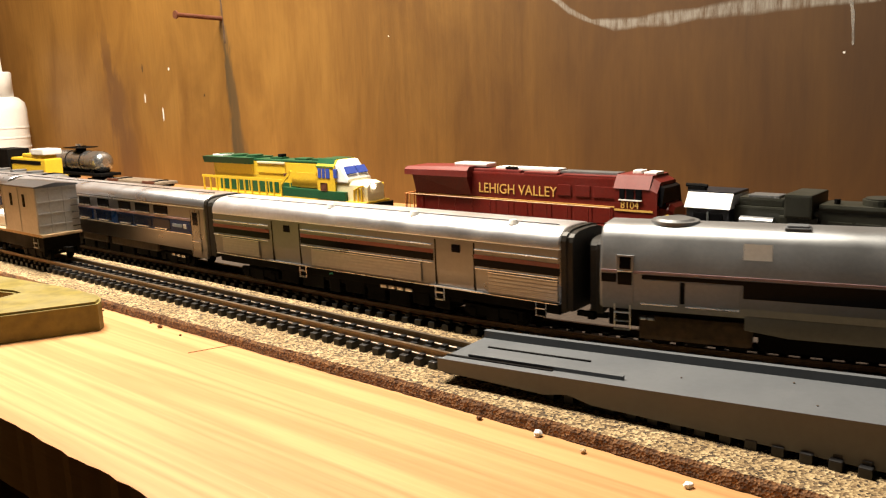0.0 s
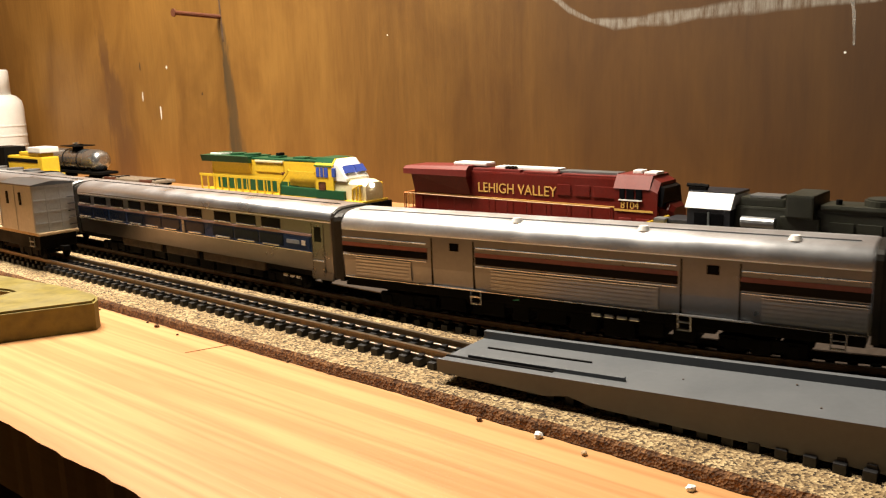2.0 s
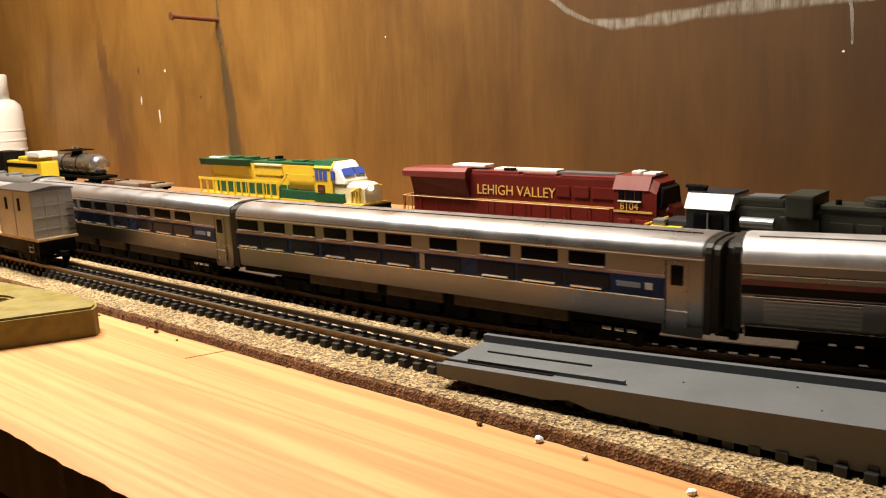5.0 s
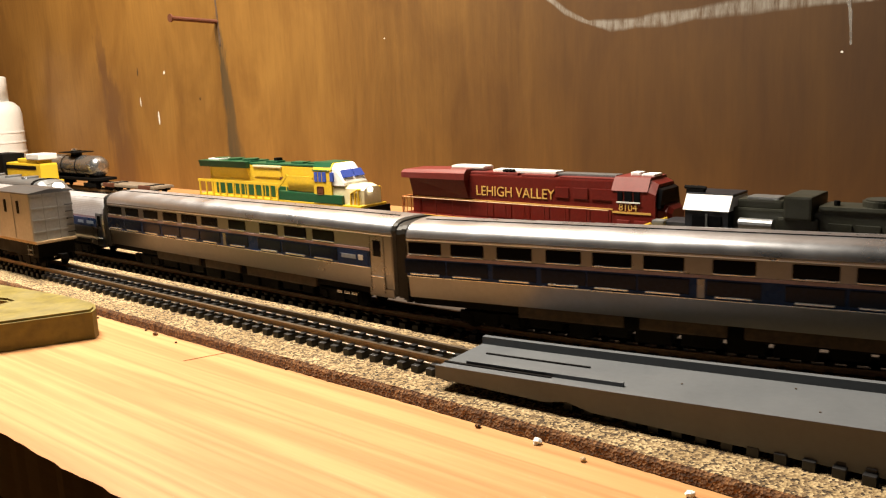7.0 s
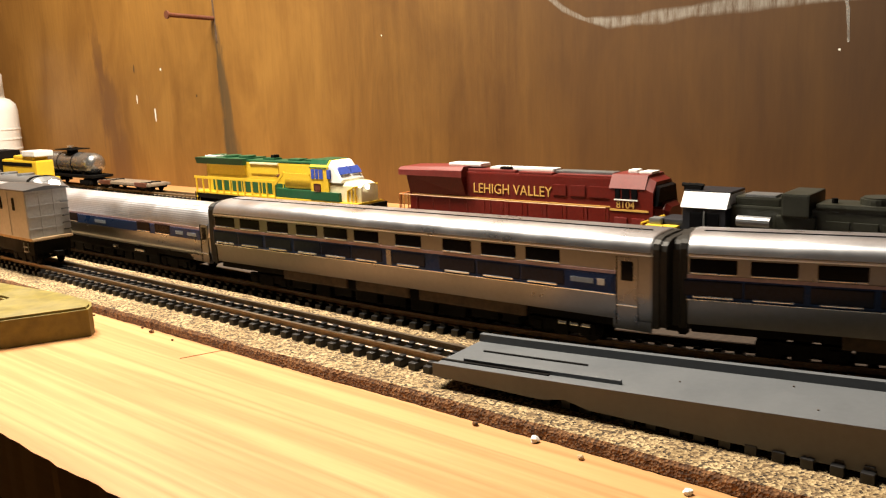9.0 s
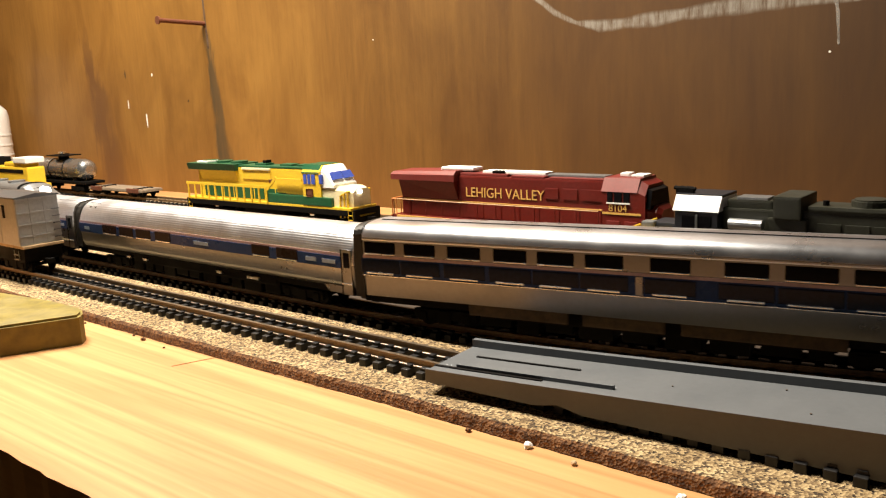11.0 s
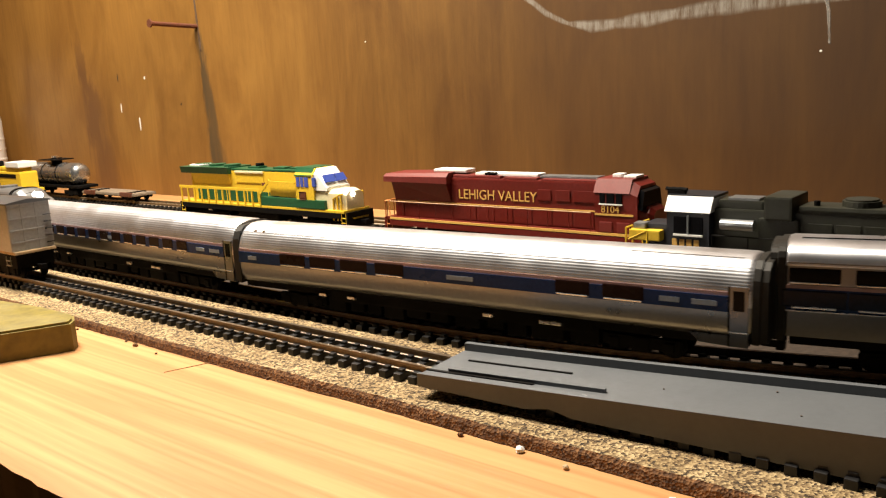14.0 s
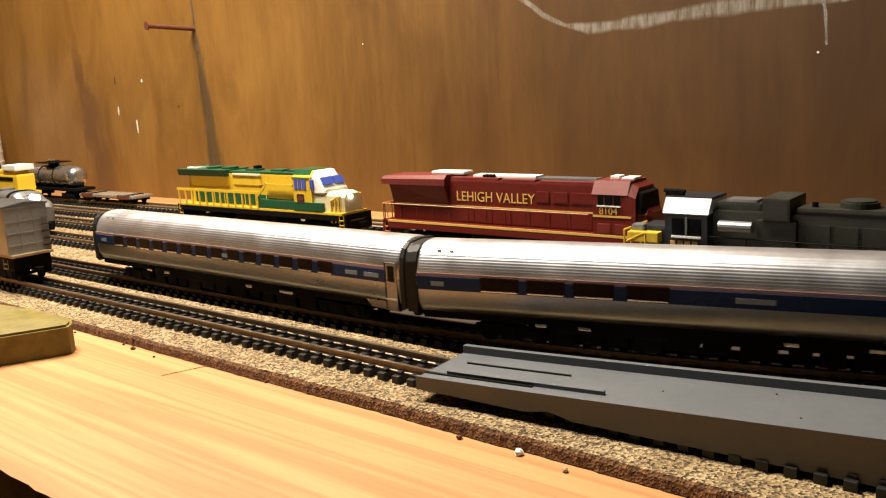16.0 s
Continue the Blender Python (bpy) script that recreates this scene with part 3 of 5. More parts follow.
def arch(half, sill, eave, top, n=9, tuck=0.0, crown=0.55):
    """Cross-section: sides up to the eave, then an elliptic roof."""
    pts = [(-half + tuck, sill), (-half, sill + (eave - sill) * 0.35), (-half, eave)]
    for i in range(1, n):
        a = math.pi * (1 - i / n)
        c, s = math.cos(a), math.sin(a)
        pts.append((half * math.copysign(abs(c) ** crown, c) , eave + (top - eave) * s ** 0.8))
    pts += [(half, eave), (half, sill + (eave - sill) * 0.35), (half - tuck, sill)]
    return pts


def scaled(pts, f, z_mid):
    return [(y * f, z_mid + (z - z_mid) * f) for y, z in pts]


def roof_skin(half, eave, top, L, n=13, crown=0.62):
    """Curved roof sheet with a small overhang at the eaves."""
    def ring(f, lift):
        pts = [(-half * f, eave - 0.0003)]
        for i in range(n + 1):
            a = math.pi * (1 - i / n)
            c, s = math.cos(a), math.sin(a)
            pts.append((half * f * math.copysign(abs(c) ** crown, c), eave + (top - eave) * lift * abs(s) ** 0.8))
        return pts + [(half * f, eave - 0.0003)]
    return loft([(-L, ring(0.97, 0.94)), (-L + 0.0008, ring(1, 1)), (L - 0.0008, ring(1, 1)), (L, ring(0.97, 0.94))], 0.0)


def diaphragm(parent, x, sign, z0, z1, w, top_r=0.003):
    sec = arch(w, z0, z1 - top_r, z1, 8)
    part("diaphragm", loft([(x, sec), (x + sign * 0.0016, sec), (x + sign * 0.0018, scaled(sec, 0.96, (z0 + z1) / 2)), (x + sign * 0.0034, scaled(sec, 0.96, (z0 + z1) / 2))]), RUBBER, parent, "black rubber gangway bellows")


def side_panel(parent, name, x0, x1, z0, z1, mat, out=0.00025, half=0.0095, label="", both=True, bev=0.0):
    ob = None
    for sgn in ((-1, 1) if both else (-1,)):
        if mat is CHROME:
            r, y, z = (z1 - z0) * 0.62, sgn * (half + out - 0.0002), (z0 + z1) / 2
            ob = part(name, rod(bmesh.new(), (x0, y, z), (x1, y, z), r, 10), mat, parent, label)
            continue
        ob = part(name, B(x0, x1, sgn * (half - 0.0006), sgn * (half + out), z0, z1, bev), mat, parent, label)
    return ob


def baggage_car():
    """Silver baggage car with two sliding doors a side."""
    c = thing("baggage_car", at(0, 0.189, RAIL), "silver fluted baggage car of a passing model train", "train car", "cars of the moving train")
    L, half = 0.0755, 0.0095
    sec = arch(half, 0.0093, 0.0248, 0.0300, 11, 0.0003, 0.62)
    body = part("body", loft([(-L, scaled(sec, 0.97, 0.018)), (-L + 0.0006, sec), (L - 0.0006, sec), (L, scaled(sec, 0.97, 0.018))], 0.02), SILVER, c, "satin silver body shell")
    part("roof", roof_skin(half + 0.00025, 0.0247, 0.0303, L), LITROOF, c, "aluminium roof coloured brighter for the lamp's highlight")
    for x0, x1 in ((-0.0752, -0.0432), (-0.0267, 0.0318), (0.0470, 0.0752)):
        side_panel(body, "blue_band", x0, x1, 0.0172, 0.0194, GLASS, 0.0002)
        side_panel(body, "red_stripe", x0, x1, 0.0194, 0.0206, REDLINE, 0.00022)
        side_panel(body, "moulding", x0 + 0.0003, x1 - 0.0003, 0.0218, 0.02215, CHROME, 0.0005)
        side_panel(body, "moulding", x0 + 0.0003, x1 - 0.0003, 0.0164, 0.01675, CHROME, 0.0005)
    for x0, x1 in ((-0.0215, 0.0270), (0.0520, 0.0748), (-0.0700, -0.0490)):
        p = side_panel(body, "fluted_panel", x0, x1, 0.0102, 0.0158, SILVERSIDE, 0.0004)
        side_panel(body, "moulding", x0, x1, 0.0158, 0.0160, CHROME, 0.0006)
    for x0 in (-0.0415, 0.0327):
        d = side_panel(c, "sliding_door", x0, x0 + 0.0140, 0.0096, 0.0238, SILVER, -0.0002, label="flat silver sliding door")
        for e in (x0 - 0.0003, x0 + 0.0140):
            side_panel(c, "door_gap", e, e + 0.0004, 0.0096, 0.0238, DARK, 0.00012)
        side_panel(c, "door_window", x0 + 0.0062, x0 + 0.0092, 0.0205, 0.0228, GLASS, 0.0002)
        side_panel(c, "door_sill", x0 - 0.002, x0 + 0.0175, 0.0093, 0.0098, CHROME, 0.0007)
    side_panel(c, "sill_moulding", -0.0745, 0.0745, 0.0092, 0.0095, CHROME, 0.0003)
    for x in (-0.015, 0.0216, 0.0582):
        part("roof_vent", disc(bmesh.new(), x, -0.0056, 0.0303, 0.0017, 0.0012, "Z", 12, 0.0011), WHITE, c, "small white roof vent")
    part("roof_ridge", B(-0.072, 0.072, -0.0042, -0.0039, 0.0297, 0.0304), DULLSILVER, c)
    diaphragm(c, -L, -1, 0.0074, 0.0299, 0.0093)
    diaphragm(c, L, 1, 0.0074, 0.0299, 0.0093)
    part("underframe", B(-0.041, 0.041, -0.0074, 0.0074, 0.0046, 0.0094, 0.0008), DARK, c)
    part("centre_sill", B(-0.0745, 0.0745, -0.0080, 0.0080, 0.0060, 0.0094, 0.0005), DARK, c)
    part("tank", disc(bmesh.new(), 0.004, -0.0045, 0.0055, 0.0018, 0.030, "X", 12), DARK, c)
    for x in (-0.027, 0.0335, 0.069):
        grab_step(c, x, -0.0092, 0.0052, 0.0094)
    # little bright boxes added for the glints under the car
    for x in (0.0085, 0.012, 0.0155, 0.019):
        part("glint_box", B(x, x + 0.0026, -0.0085, -0.0070, 0.0058, 0.0068, 0.0002), CHROME, c)
    bm = bmesh.new()
    rod(bm, (-0.0165, -0.0075, 0.0072), (-0.0135, -0.008, 0.0078), 0.00035)
    part("wire", bm, TEAL, c, "loose green wire")
    under_gear(c, -0.040, 0.038, 5)
    truck(c, -0.052)
    truck(c, 0.052)
    coupler(c, -L, -1)
    coupler(c, L, 1)
    return c


SLEEPER_WINDOWS = [(-84, -73.5), (-70, -60), (-55.5, -45.5), (-41, -31.5), (-28, -18), (-14.5, -4.7), (2.6, 12.2), (20.7, 30.4), (34.3, 45.3), (48.9, 59)]


def sleeping_car():
    """Silver car with two rows of windows."""
    c = thing("sleeping_car", at(0, 0.189, RAIL), "silver sleeping car with two rows of dark windows", "train car", "cars of the moving train")
    L, half = 0.0850, 0.0095
    sec = arch(half, 0.0082, 0.0258, 0.0302, 11, 0.0003, 0.62)
    body = part("body", loft([(-L, scaled(sec, 0.97, 0.018)), (-L + 0.0006, sec), (L - 0.0006, sec), (L, scaled(sec, 0.97, 0.018))], 0.02), SILVER, c, "satin silver body shell")
    side_panel(body, "blue_band", -0.0848, 0.0752, 0.0148, 0.0200, BLUE, 0.00018)
    side_panel(body, "red_stripe", -0.0848, 0.0752, 0.0200, 0.0208, PINK, 0.00028)
    side_panel(body, "moulding", -0.0848, 0.0752, 0.0145, 0.0148, CHROME, 0.0005)
    part("roof", roof_skin(half + 0.00025, 0.0256, 0.0305, L), LITSATINROOF, c, "aluminium roof coloured brighter for the lamp's highlight")
    side_panel(body, "eave_moulding", -0.0848, 0.0848, 0.0259, 0.0262, SILVER, 0.0003)
    for x0, x1 in SLEEPER_WINDOWS:
        x0, x1 = x0 * 0.001, x1 * 0.001
        for sgn in (-1, 1):
            w = part("window", B(x0 - 0.0003, x1 + 0.0003, sgn * 0.0090, sgn * 0.00965, 0.0214, 0.0249, 0.0004), GLASS, c, "small dark upper window")
            part("frame", rod(bmesh.new(), (x0, sgn * 0.0097, 0.02125), (x1, sgn * 0.0097, 0.02125), 0.00022, 10), CHROME, w)
            w = part("window", B(x0 - 0.0016, x1 + 0.0016, sgn * 0.0090, sgn * 0.00985, 0.0155, 0.0196, 0.0003), LOWGLASS, c, "tall dark lower window")
            part("frame", rod(bmesh.new(), (x0 + 0.0006, sgn * 0.0099, 0.01545), (x1 - 0.0006, sgn * 0.0099, 0.01545), 0.00030, 10), CHROME, w)
    side_panel(c, "band_post", -0.0012, 0.0006, 0.0150, 0.0198, SILVER, 0.00045)
    side_panel(c, "name_board", 0.0610, 0.0742, 0.0153, 0.0196, BLUE, 0.0003, label="dark blue name panel")
    side_panel(c, "lettering", 0.0625, 0.0690, 0.0169, 0.0182, PALEBLUE, 0.0004)
    side_panel(c, "emblem", 0.0702, 0.0722, 0.0167, 0.0184, WHITE, 0.0004)
    side_panel(c, "door", 0.0757, 0.0812, 0.0070, 0.0246, SILVER, 0.0002, label="silver vestibule door")
    side_panel(c, "door_window", 0.0768, 0.0800, 0.0186, 0.0236, GLASS, 0.0003)
    side_panel(c, "door_edge", 0.0754, 0.0757, 0.0070, 0.0246, DARK, 0.0002)
    side_panel(c, "door_step", 0.0757, 0.0812, 0.0120, 0.0123, CHROME, 0.0005)
    side_panel(c, "end_skirt", 0.0745, 0.0848, 0.0058, 0.0084, SILVER, 0.0)
    for x0, x1 in ((-0.050, -0.020), (-0.016, 0.006), (0.010, 0.048)):
        part("equipment_box", B(x0, x1, -0.0088, 0.0088, 0.0048, 0.0083, 0.0006), BROWNFRAME, c)
    part("roof_seam", B(-0.082, 0.082, -0.0022, -0.0018, 0.0302, 0.0307), DARK, c)
    diaphragm(c, -L, -1, 0.0070, 0.0301, 0.0094)
    diaphragm(c, L, 1, 0.0070, 0.0301, 0.0094)
    part("underframe", B(-0.046, 0.046, -0.0080, 0.0080, 0.0042, 0.0084, 0.0005), DARK, c)
    part("centre_sill", B(-0.084, 0.084, -0.0080, 0.0080, 0.0058, 0.0084, 0.0005), DARK, c)
    # bright boxes added as glints near the end skirt
    for x in (0.070, 0.0735, 0.077):
        part("glint_box", B(x - 0.012, x - 0.0095, -0.0088, -0.0076, 0.0044, 0.0054, 0.0002), CHROME, c)
    under_gear(c, -0.047, 0.047, 6)
    truck(c, -0.0585)
    truck(c, 0.0585)
    coupler(c, -L, -1)
    coupler(c, L, 1)
    return c


def barrel(half, sill, top, n=20):
    """Rounded car section that tucks in above and below the waist."""
    pts = []
    waist = sill + (top - sill) * 0.40
    pts.append((-half + 0.0012, sill))
    pts.append((-half + 0.0004, sill + 0.0022))
    for i in range(n + 1):
        a = math.pi * (1 - i / n)
        c, s = math.cos(a), math.sin(a)
        pts.append((half * math.copysign(abs(c) ** 0.80, c), waist + (top - waist) * abs(s) ** 0.86))
    pts.append((half - 0.0004, sill + 0.0022))
    pts.append((half - 0.0012, sill))
    return pts


def coach(kind_windows, name, label):
    c = thing(name, at(0, 0.189, RAIL), label, "train car", "cars of the moving train")
    L, half, sill, top = 0.0860, 0.0097, 0.0082, 0.0275
    sec = barrel(half, sill, top)
    body = part("body", loft([(-L, scaled(sec, 0.95, 0.017)), (-L + 0.0008, scaled(sec, 0.99, 0.017)), (-L + 0.0016, sec), (L - 0.0016, sec), (L - 0.0008, scaled(sec, 0.99, 0.017)), (L, scaled(sec, 0.95, 0.017))], 0.0), [LITFLUTED, SHADEDSIDE], c, "fluted silver tube-shaped body shell")
    # faces below the waist take the darker silver that paints their shade
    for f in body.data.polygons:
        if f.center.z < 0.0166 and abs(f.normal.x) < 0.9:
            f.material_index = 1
    h = half
    side_panel(body, "blue_band", -0.0856, 0.0805, 0.0146, 0.0184, BLUE, 0.0001, h)
    side_panel(body, "red_stripe", -0.0856, 0.0805, 0.0184, 0.0194, PINK, -0.00012, h)
    for x0, x1 in kind_windows:
        x0, x1 = x0 * 0.001, x1 * 0.001
        for sgn in (-1, 1):
            w = part("window", B(x0, x1, sgn * 0.0088, sgn * (h + 0.00022), 0.0152, 0.0188, 0.0004), REDGLASS, c, "long dark window")
            part("frame", rod(bmesh.new(), (x0 + 0.0005, sgn * (h + 0.0001), 0.0150), (x1 - 0.0005, sgn * (h + 0.0001), 0.0150), 0.00028, 10), CHROME, w)
    for x0, x1 in ((0.001, 0.010), (0.064, 0.069), (0.072, 0.078), (-0.081, -0.077)):
        side_panel(c, "lettering", x0, x1, 0.0158, 0.0171, PALEBLUE, 0.0002, h)
    side_panel(c, "door", 0.0810, 0.0852, 0.0062, 0.0208, SILVER, 0.0001, h, "silver vestibule door")
    side_panel(c, "door_window", 0.0818, 0.0844, 0.0150, 0.0198, GLASS, 0.0002, h)
    side_panel(c, "door_edge", 0.0806, 0.0810, 0.0062, 0.0208, DARK, 0.0002, h)
    side_panel(c, "door_step", 0.0808, 0.0853, 0.0096, 0.0099, CHROME, 0.0004, h)
    sk = bmesh.new()
    for sgn in (-1, 1):
        t = prism([(0.071, 0.0085), (0.0735, 0.0062), (0.0850, 0.0058), (0.0850, 0.0085)], sgn * 0.0080, sgn * 0.0088)
        bmesh.ops.transform(t, matrix=Matrix.Rotation(radians(90), 4, "X") @ Matrix.Scale(-1, 4, (0, 0, 1)), verts=t.verts)
        join(sk, t)
    part("end_skirt", sk, SILVER, c)
    for x in (-0.0795, -0.0755):
        part("roof_vent", disc(bmesh.new(), x, -0.0060, 0.0252, 0.0010, 0.0008, "Z", 10), CHROME, c, "bright roof vent")
    for x0, x1 in ((-0.083, -0.074), (0.055, 0.083)):
        part("roof_seam", B(x0, x1, -0.0046, -0.0042, 0.0262, 0.0268), DULLSILVER, c)
    diaphragm(c, -L, -1, 0.0070, 0.0272, 0.0092, 0.009)
    diaphragm(c, L, 1, 0.0070, 0.0272, 0.0092, 0.009)
    part("underframe", B(-0.046, 0.046, -0.0080, 0.0080, 0.0042, 0.0084, 0.0008), DARK, c)
    part("centre_sill", B(-0.085, 0.085, -0.0078, 0.0078, 0.0058, 0.0086, 0.0005), DARK, c)
    # glints along the underframe, added as bright boxes
    for x in (-0.0505, -0.0385, 0.012, 0.030, 0.0335):
        part("glint_box", B(x, x + 0.0032, -0.0088, -0.0074, 0.0056, 0.0066, 0.0002), CHROME, c)
    under_gear(c, -0.047, 0.047, 7)
    truck(c, -0.0585)
    truck(c, 0.0585)
    coupler(c, -L, -1)
    coupler(c, L, 1)
    return c


def passenger_loco():
    """Silver streamlined diesel that pulls the train; only its rear half passes in view."""
    c = thing("passenger_locomotive", at(0, 0.189, RAIL), "silver passenger diesel locomotive pulling the train", "locomotive")
    half = 0.0096
    sec = [(-half + 0.0004, 0.0100), (-half, 0.0125), (-half, 0.0195), (-0.0084, 0.0285), (-0.0066, 0.0312), (-0.003, 0.0318), (0.003, 0.0318), (0.0066, 0.0312), (0.0084, 0.0285), (half, 0.0195), (half, 0.0125), (half - 0.0004, 0.0100)]
    nose = [(y * 0.92, 0.0100 + (z - 0.0100) * 0.55) for y, z in sec]
    body = part("body", loft([(-0.076, scaled(sec, 0.96, 0.02)), (-0.0752, sec), (0.046, sec), (0.060, [(y, 0.0100 + (z - 0.0100) * 0.92) for y, z in sec]), (0.068, nose), (0.070, scaled(nose, 0.94, 0.015))], 0.019), DULLSILVER, c, "satin grey-silver body shell")
    side_panel(body, "red_stripe", -0.0755, 0.055, 0.0196, 0.0203, PINK, 0.0001, half)
    side_panel(body, "blue_band", -0.0755, -0.0715, 0.0170, 0.0193, GLASS, 0.0001, half)
    side_panel(body, "blue_band", -0.0650, -0.0405, 0.0183, 0.0194, GLASS, 0.0001, half)
    side_panel(body, "blue_band", -0.0405, 0.050, 0.0150, 0.0194, GLASS, 0.0001, half)
    side_panel(c, "side_panel", -0.0648, -0.0555, 0.0122, 0.0181, DULLSILVER, 0.0003, half)
    side_panel(c, "side_panel", -0.0540, -0.0412, 0.0120, 0.0180, DULLSILVER, 0.0003, half)
    for x0, x1 in ((-0.0650, -0.0560), (-0.0540, -0.0412)):
        side_panel(c, "ledge", x0, x1, 0.0117, 0.01215, CHROME, 0.0007, half)
    side_panel(c, "panel_gap", -0.0554, -0.0543, 0.0125, 0.0180, DARK, 0.0002, half)
    side_panel(c, "door", -0.0715, -0.0672, 0.0115, 0.0242, DULLSILVER, 0.0002, half, "narrow rear door")
    side_panel(c, "door_window", -0.0708, -0.0678, 0.0206, 0.0238, GLASS, 0.0003, half)
    side_panel(c, "door_window", -0.0712, -0.0675, 0.0165, 0.0198, GLASS, 0.0003, half)
    side_panel(c, "ledge", -0.0712, -0.0675, 0.0199, 0.0202, CHROME, 0.0005, half)
    part("hatch_window", loft([(-0.0408, [(-0.00905, 0.0245), (-0.00905 + 0.0004, 0.0245), (-0.0081, 0.0283), (-0.0085, 0.0284)]), (-0.0343, [(-0.00905, 0.0245), (-0.00865, 0.0245), (-0.0081, 0.0283), (-0.0085, 0.0284)])]), WHITE, c, "square white side panel")
    fan = disc(bmesh.new(), -0.0585, -0.0005, 0.0320, 0.0060, 0.0008, "Z", 28)
    disc(fan, -0.0585, -0.0005, 0.0326, 0.0052, 0.0006, "Z", 28, 0.0042)
    part("roof_fan", fan, DULLSILVER, c, "round grey roof fan")
    hb = B(-0.0320, -0.0262, -0.0060, -0.0010, 0.0314, 0.0322, 0.0003)
    box(hb, -0.0315, -0.0267, -0.0055, -0.0015, 0.0320, 0.0327, 0.0003)
    part("roof_hatch", hb, GREY, c, "square dark-edged roof hatch")
    part("lower_skirt", loft([(-0.0400, [(-0.0094, 0.0070), (0.0094, 0.0070), (0.0094, 0.0105), (-0.0094, 0.0105)]), (-0.030, [(-0.0094, 0.0058), (0.0094, 0.0058), (0.0094, 0.0105), (-0.0094, 0.0105)]), (0.040, [(-0.0094, 0.0058), (0.0094, 0.0058), (0.0094, 0.0105), (-0.0094, 0.0105)])]), DULLSILVER, c)
    part("fuel_tank", B(-0.037, 0.018, -0.0075, 0.0075, 0.0014, 0.0062, 0.001), DARK, c)
    grab_step(c, -0.0700, -0.0096, 0.0044, 0.0112, 0.0040)
    # two bright boxes added as glints above the rear truck
    for x in (-0.0655, -0.0635):
        part("glint_box", B(x, x + 0.0016, -0.0094, -0.0084, 0.0074, 0.0082, 0.0002), CHROME, c)
    diaphragm(c, -0.076, -1, 0.0072, 0.0275, 0.0062)
    part("underframe", B(-0.0740, 0.060, -0.0078, 0.0078, 0.0050, 0.0104, 0.0006), DARK, c)
    part("truck_cover", B(-0.066, -0.038, -0.0086, -0.0066, 0.0020, 0.0086, 0.0012), BROWNFRAME, c, "dark brown truck side frame")
    truck(c, -0.0515, 0.019)
    truck(c, 0.045, 0.019)
    coupler(c, -0.076, -1)
    return c


def hood_loco(name, label, u0, length, v, spec):
    """Road diesel with a narrow hood, walkways, handrails and a wide cab; faces +x, or -x when spec['flip']."""
    mid = u0 + length / 2
    c = thing(name, at(mid, v, RAIL, 180 if spec.get("flip") else 0), label, "locomotive", "parked model locomotives")
    h = length / 2
    s = spec
    deck = part("walkway", B(-h + 0.001, h - 0.002, -0.0095, 0.0095, 0.0092, 0.0106, 0.0003), s["deck"], c)
    part("side_sill", B(-h + 0.003, h - 0.004, -0.0098, 0.0098, 0.0066, 0.0094, 0.0003), s["sill"], c)
    part("fuel_tank", B(-0.018, 0.018, -0.0082, 0.0082, 0.0022, 0.0068, 0.0012), DARK, c)
    truck(c, -h + 0.030, 0.024, DARK, 3)
    truck(c, h - 0.030, 0.024, DARK, 3)
    coupler(c, -h, -1)
    coupler(c, h, 1)
    for x, sg in ((-h, -1), (h, 1)):
        part("pilot", B(x - 0.0006, x + 0.0006, -0.0094, 0.0094, 0.0020, 0.0104, 0.0002), s["pilot"], c)
        grab_step(c, x - sg * 0.0025, -0.0093, 0.0022, 0.0092, 0.0030, s["rails"])
    return c


def handrail(parent, x0, x1, z_top, mat, posts, y=-0.0093, z0=0.0104, r=0.00022, post_mat=None):
    for sg in (1, -1):
        bm = bmesh.new()
        rod(bm, (x0, y * sg, z_top), (x1, y * sg, z_top), r, 5)
        part("handrail", bm, mat, parent)
        for i in range(posts + 1):
            x = x0 + (x1 - x0) * i / posts
            part("stanchion", rod(bmesh.new(), (x, y * sg, z0), (x, y * sg, z_top), r, 5), post_mat or mat, parent)


def digits(parent, text, x, z, size, y, mat, width=None, name="digits"):
    cu = bpy.data.curves.new(name, "FONT")
    cu.body, cu.size, cu.extrude = text, size, 0.00008
    tmp = bpy.data.objects.new(name, cu)
    scene.collection.objects.link(tmp)
    me = bpy.data.meshes.new_from_object(tmp.evaluated_get(bpy.context.evaluated_depsgraph_get()))
    bpy.data.objects.remove(tmp)
    wide = max(v.co.x for v in me.vertices)
    me.transform(Matrix.Diagonal(((width or wide) / wide, 1, 1, 1)))
    me.transform(Matrix.Translation((x, y, z)) @ Matrix.Rotation(radians(90), 4, "X"))
    me.materials.clear()
    me.materials.append(mat)
    ob = new(name, me)
    ob.parent = parent
    return ob


